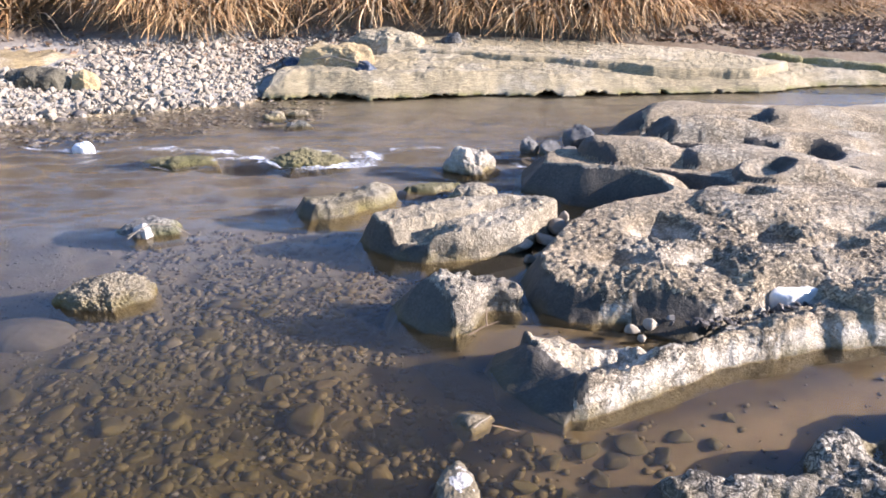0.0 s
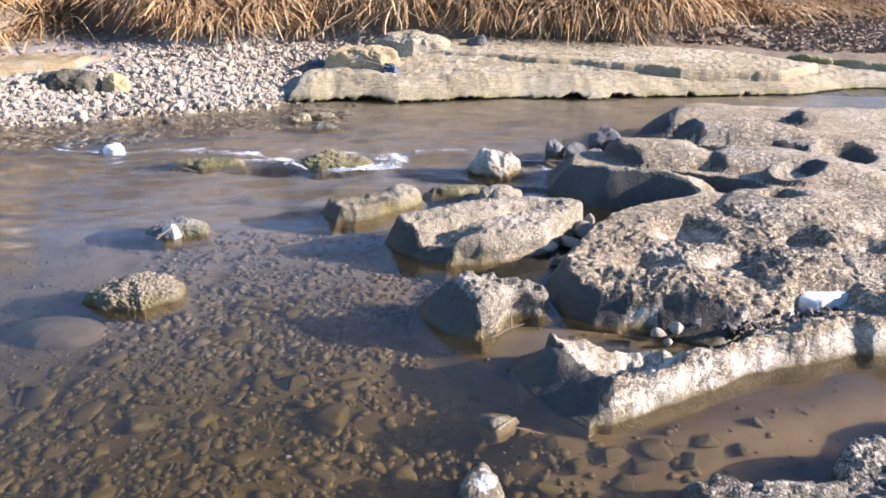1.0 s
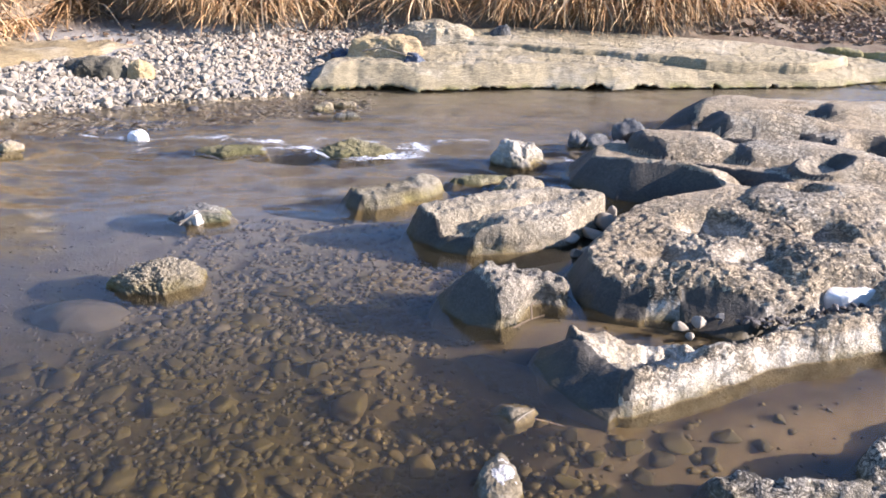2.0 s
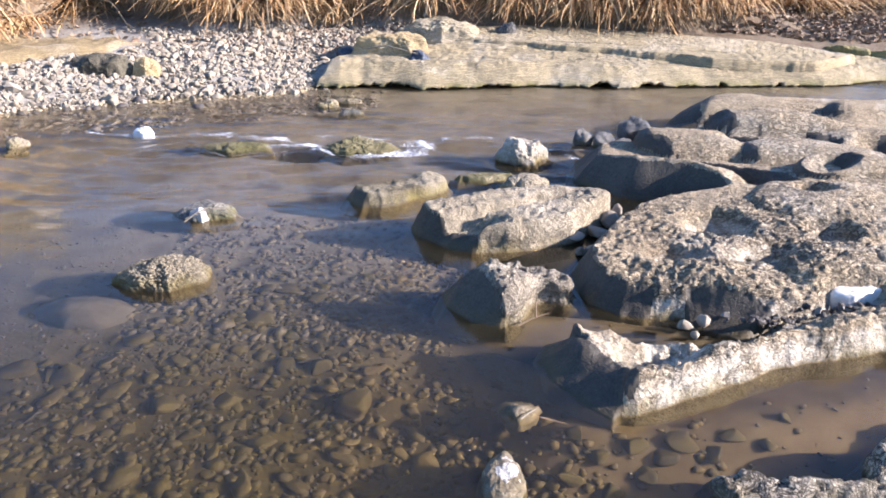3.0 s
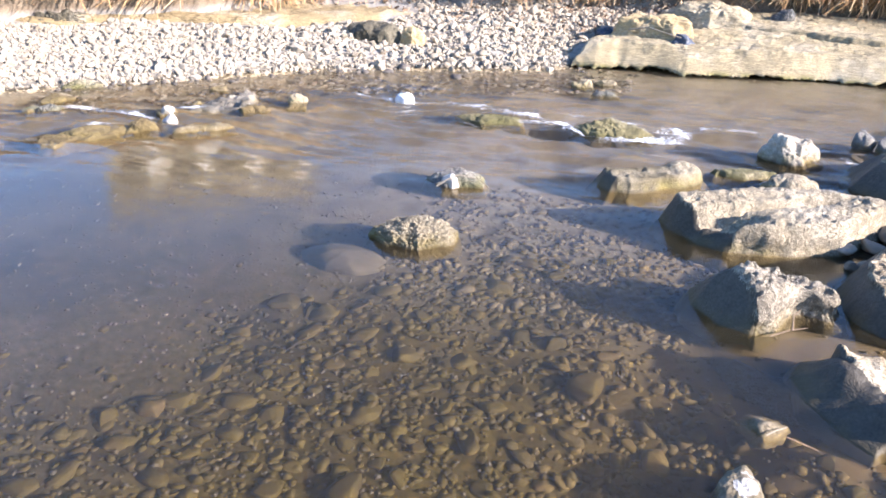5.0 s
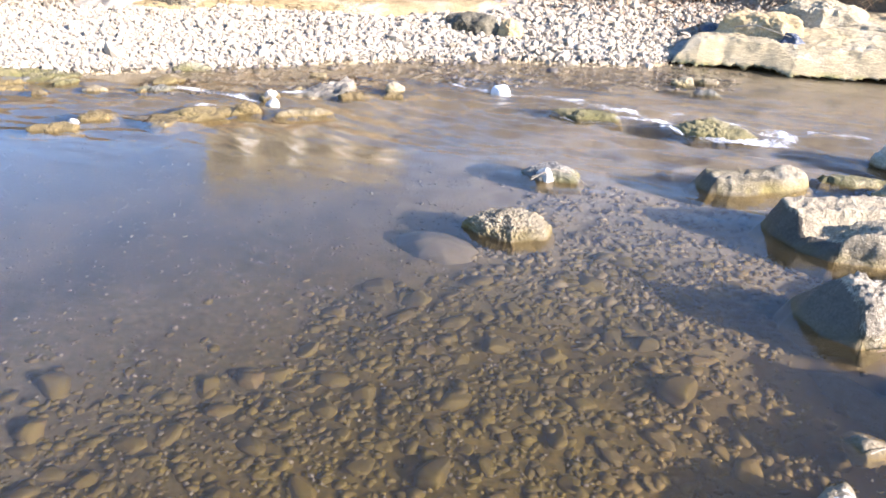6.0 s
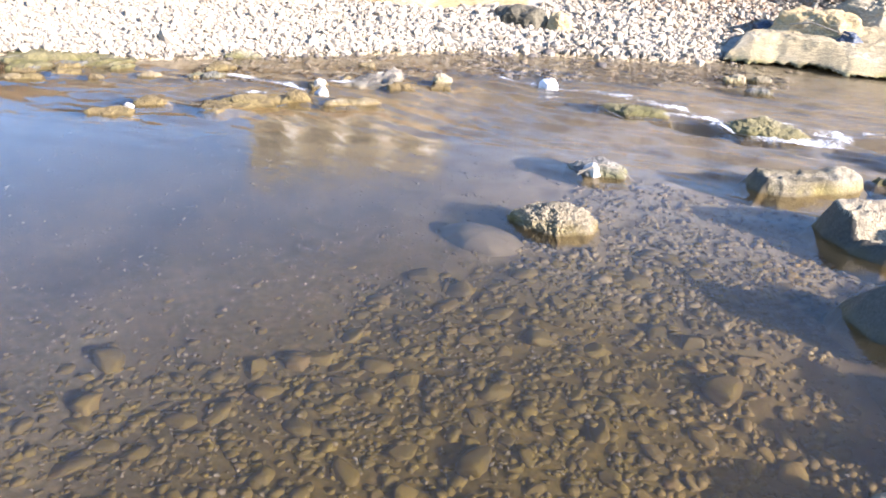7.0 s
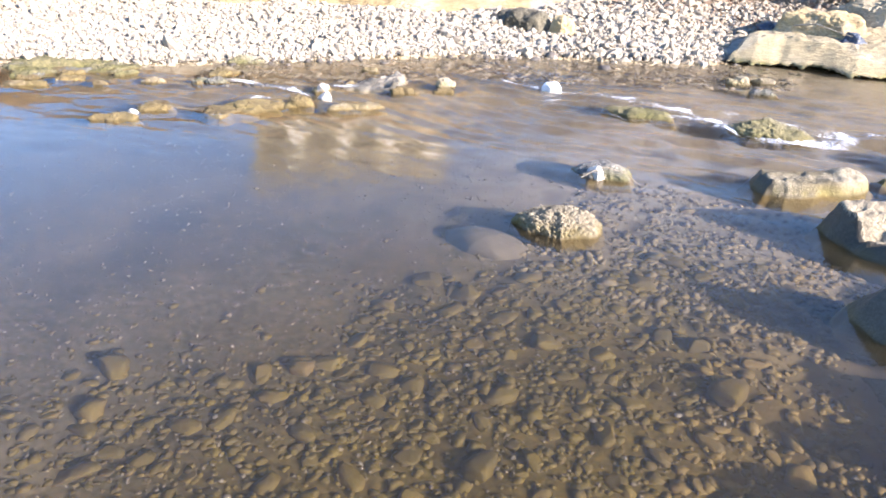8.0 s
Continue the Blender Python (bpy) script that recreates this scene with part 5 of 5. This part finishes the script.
# ---- reeds and litter on the far bank ----
def reed_mesh(seed, blades=300, spread=0.34, hang=False):
    """A clump of dry blades; hang: blades that spill over the lip of the cut bank and down its face."""
    rng = np.random.default_rng(seed)
    V, Fc = [], []
    floor = -0.34 if hang else 0.0
    for b in range(blades):
        a, rr = rng.uniform(0, 6.283), spread * math.sqrt(rng.uniform())
        p = np.array([rr * math.cos(a), rr * math.sin(a), rng.uniform(-0.05, 0.08)])
        ln = rng.uniform(0.45, 1.25)
        lean = rng.normal(0, 0.35, 2) + np.array([0.6 * math.cos(a), 0.6 * math.sin(a) - 0.45])
        if hang:
            p = np.array([rng.normal(0, 0.14), rng.uniform(-0.05, 0.3), rng.uniform(-0.04, 0.06)])
            ln = rng.uniform(0.4, 1.0)
            lean = np.array([rng.normal(0.4 * math.sin(seed * 2.1), 0.55), rng.normal(-0.75, 0.35)])
        d = np.array([lean[0] * 0.6, lean[1] * 0.6, rng.uniform(0.2, 0.7) if hang else 1.0])
        droop = rng.uniform(0.45, 1.1) if hang else rng.uniform(0.2, 0.8)
        w = rng.uniform(0.005, 0.017)
        side = np.array([math.cos(a + 1.3), math.sin(a + 1.3), 0.25])
        n = 7
        base = len(V)
        for k in range(n):
            t = k / (n - 1)
            ww = w * (1 - 0.8 * t)
            V += [p - side * ww, p + side * ww]
            d = d / np.linalg.norm(d)
            p = p + d * ln / n
            d = d + np.array([lean[0], lean[1], -1.15]) * droop * (0.4 + t) + rng.normal(0, 0.2 if hang else 0.1, 3)
            if p[2] < floor + 0.02:
                d[2] = abs(d[2]) * 0.1
        for k in range(n - 1):
            i = base + 2 * k
            Fc.append((i, i + 1, i + 3, i + 2))
    return mesh_of("reed_clump", V, Fc, M_REED, False)


REEDS = [reed_mesh(300 + k, 240) for k in range(6)]
HANGING = [reed_mesh(320 + k, 170, hang=True) for k in range(6)]
rng = np.random.default_rng(41)
fx, fy = np.array([p[0] for p in FOOT]), np.array([p[1] for p in FOOT])
run = np.concatenate([[0], np.cumsum(np.hypot(np.diff(fx), np.diff(fy)))])
for row, (off, step) in enumerate([(0.32, 0.23), (0.62, 0.42), (1.0, 0.55), (1.5, 0.7)]):
    t = 0.0
    while t < run[-1]:
        x = np.interp(t, run, fx) + rng.normal(0, 0.08)
        y = np.interp(t, run, fy) + off + rng.normal(0, 0.06)
        t += step * rng.uniform(0.7, 1.3)
        if row == 0 and rng.uniform() < 0.1:
            t += rng.uniform(0.2, 0.45)
        if x > 2.6 and row < 2:
            continue
        if row == 0:
            ob = tagged(new("reed_clump", HANGING[rng.integers(6)]), "dry straw-brown reeds hanging over a cut bank", "reeds", "dry reeds hanging over the far bank")
        else:
            ob = tagged(new("reed_clump", REEDS[rng.integers(6)]), "clump of dry straw-brown reeds drooping over the bank", "reeds", "dry reeds along the far bank")
        sc = rng.uniform(0.7, 1.1)
        ob.matrix_basis = pose(x, y, float(terrain(np.array([x]), np.array([y]))[0]) - 0.02, 0, 0, rng.uniform(-28, 28)) @ Matrix.Diagonal((sc, sc, sc * rng.uniform(0.75, 1.0) * (1 if row == 0 else 0.62), 1))


def leaf_litter(name, pl, label, seed, lo=0.02, hi=0.045):
    rng = np.random.default_rng(seed)
    V, Fc = [], []
    for x, y, z in pl:
        r = rng.uniform(lo, hi)
        m = np.array(Matrix.Rotation(rng.uniform(0, 6.28), 3, "Z") @ Matrix.Rotation(rng.normal(0, 0.6), 3, "X") @ Matrix.Rotation(rng.normal(0, 0.5), 3, "Y"))
        pts = np.array([(-1, 0, 0.1), (-0.3, -0.45, 0.22), (-0.3, 0, 0), (-0.3, 0.45, 0.2), (0.4, -0.4, 0.2), (0.4, 0, 0.02), (0.4, 0.4, 0.24), (1.1, 0, 0.2)]) * r
        i = len(V)
        V += list(pts @ m.T + (x, y, z + 0.012))
        Fc += [(i, i + 1, i + 2), (i, i + 2, i + 3), (i + 1, i + 4, i + 5), (i + 1, i + 5, i + 2), (i + 2, i + 5, i + 6), (i + 2, i + 6, i + 3), (i + 4, i + 7, i + 5), (i + 5, i + 7, i + 6)]
    return thing(name, V, Fc, M_LITTER, label, "leaf litter", "stuff", smooth_faces=False)


pl = sprinkle(rng, 7000, -4.6, 6.0, 6.9, 9.2, lambda x, y: (shore_d(x, y) > 0.3) & (area_dist(x, y, LEDGE) < 0.10) & (rng.uniform(size=x.shape) < smooth(-3.0, 2.5, x) + 0.12))
leaf_litter("leaf_litter", pl, "brown and grey dead leaves over the far bank", 51)


# ---- foam, twigs, scraps ----
FOAM_LINES = [([(-2.75, 4.98), (-2.2, 4.96), (-1.85, 4.93)], 0.05), ([(-1.9, 4.95), (-1.3, 4.86), (-1.1, 4.78)], 0.07), ([(-1.75, 4.6), (-1.4, 4.64), (-1.3, 4.7)], 0.05),
              ([(-1.12, 4.66), (-0.85, 4.54), (-0.5, 4.64), (-0.42, 4.75)], 0.06), ([(-0.8, 4.56), (-0.45, 4.66)], 0.14), ([(-0.62, 4.84), (-0.42, 4.8)], 0.10), ([(-1.6, 4.6), (-1.32, 4.7)], 0.09), ([(-1.3, 4.82), (-1.1, 4.98)], 0.08), ([(-0.95, 4.95), (-0.45, 4.85)], 0.06), ([(-0.3, 4.92), (0.0, 5.0)], 0.05),
              ([(-4.6, 3.9), (-4.0, 3.98), (-3.8, 3.95)], 0.055), ([(-4.1, 3.55), (-3.8, 3.74)], 0.03), ([(-3.75, 4.2), (-3.35, 4.4)], 0.06), ([(0.38, 4.74), (0.55, 4.64)], 0.04)]
FX, FY = np.arange(-5.0, 0.7, 0.009), np.arange(3.6, 5.2, 0.009)
X, Y = np.meshgrid(FX, FY)
near = np.zeros(X.shape)
for pts, w in FOAM_LINES:
    near = np.maximum(near, np.exp(-(line_dist(X, Y, pts) / w) ** 2))
near = near * (0.75 + 0.35 * fbm(X * 5, Y * 11, 0, 3))
Z = water_height(X, Y) + 0.005 + 0.008 * np.clip(near, 0, 1) + 0.004 * fbm(X * 40, Y * 40, 0, 2) * near
faces = grid_faces(len(FX), len(FY))
faces = faces[(near.ravel()[faces] > 0.08).all(1)]
used = np.unique(faces)
v, f = compact(np.stack([X, Y, Z], -1).reshape(-1, 3), faces)
foam = thing("foam", v, f, M_LACE, "white broken foam along the riffle", "foam", "stuff")
foam.data.attributes.new("foam_cover", "FLOAT", "POINT").data.foreach_set("value", np.clip(0.42 * near.ravel()[used], 0, 0.42))


def twig(name, pts, r, material, label, forks=()):
    cu = bpy.data.curves.new(name, "CURVE")
    cu.dimensions, cu.bevel_depth, cu.bevel_resolution = "3D", r, 2
    for line in (pts, *forks):
        sp = cu.splines.new("POLY")
        sp.points.add(len(line) - 1)
        for k, (p, c) in enumerate(zip(sp.points, line)):
            p.co = (*c, 1)
            p.radius = 1 - 0.6 * k / (len(line) - 1)
    cu.materials.append(material)
    tmp = bpy.data.objects.new("tmp", cu)
    scene.collection.objects.link(tmp)
    me = bpy.data.meshes.new_from_object(tmp.evaluated_get(bpy.context.evaluated_depsgraph_get()))
    me.name = name
    bpy.data.objects.remove(tmp)
    return tagged(new(name, me), label, "twig")


twig("twig", [(0.13, 2.53, 0.015), (0.19, 2.57, 0.03), (0.25, 2.6, 0.035)], 0.0035, M_TWIG, "thin brown twig caught beside a rock knob", [[(0.2, 2.57, 0.03), (0.2, 2.63, 0.06), (0.22, 2.66, 0.07)]])
twig("twig", [(0.18, 2.03, -0.04), (0.26, 2.01, -0.05), (0.34, 1.985, -0.06)], 0.003, M_TWIG, "thin brown twig lying on the stream bed")
twig("bleached_stick", [(-1.12, 6.86, 0.26), (-0.95, 6.8, 0.3), (-0.8, 6.76, 0.27), (-0.66, 6.74, 0.24)], 0.008, M_LINE, "bleached bent stick lying against an ochre boulder")
twig("dry_reed", [(-1.5, 3.44, 0.03), (-1.4, 3.5, 0.07), (-1.3, 3.52, 0.05), (-1.22, 3.5, 0.01)], 0.0035, M_LINE, "bleached curved stem draped on a low rock", [[(-1.5, 3.42, 0.02), (-1.44, 3.46, 0.06), (-1.38, 3.46, 0.03)]])
twig("dead_leaf_stem", [(0.13, 1.97, 0.01), (0.155, 1.99, 0.02), (0.185, 2.02, 0.018)], 0.0028, M_LINE, "pale curled leaf stem on a wet stone")
mound("plastic_scrap", [(-0.72, 6.74), (-0.62, 6.72), (-0.56, 6.8), (-0.64, 6.86), (-0.73, 6.82)], 0.06, M_SCRAP, "crumpled blue plastic scrap on the ledge", 101, 1.6, 0.02, base=0.2, below=0.03, category="litter", na=60, nr=20)
mound("plastic_scrap", [(-1.42, 7.0), (-1.3, 6.95), (-1.24, 7.05), (-1.36, 7.12)], 0.07, M_SCRAP, "crumpled blue plastic scrap beside gravel", 102, 1.6, 0.02, base=0.18, below=0.03, category="litter", na=60, nr=20)


# ---- building beyond the bank, seen mirrored in the stream ----
def box(sx, sy, sz, cx=0, cy=0, cz=0):
    v = np.array([(x, y, z) for z in (-0.5, 0.5) for y in (-0.5, 0.5) for x in (-0.5, 0.5)]) * (sx, sy, sz) + (cx, cy, cz)
    return v, np.array([(0, 2, 3, 1), (4, 5, 7, 6), (0, 1, 5, 4), (2, 6, 7, 3), (0, 4, 6, 2), (1, 3, 7, 5)])


house = tagged(new("apartment_building"), "tan apartment block with white balconies beyond the far bank", "building")
part_of("wall", *box(10.5, 8, 13.2, 0, 0, 6.6), M_RENDER, house, smooth_faces=False)
part_of("roof", *box(11.1, 8.6, 0.4, 0, 0, 13.4), M_RENDER, house, smooth_faces=False)
pane_me = mesh_of("window", *box(1.2, 0.12, 1.7), M_PANE, False)
balc_me = mesh_of("balcony", *box(0.6, 0.8, 2.2), M_BALCONY, False)
for st in range(4):
    for c in range(4):
        w = new("window", pane_me)
        w.location, w.parent = (-4.1 + 2.5 * c, -4.04, 2.0 + 3.0 * st), house
        b = new("balcony", balc_me)
        b.location, b.parent = (-2.8 + 2.5 * c, -4.6, 1.4 + 3.0 * st), house
house.matrix_basis = pose(-28.6, 34.7, 0.8, 0, 0, 39.5)
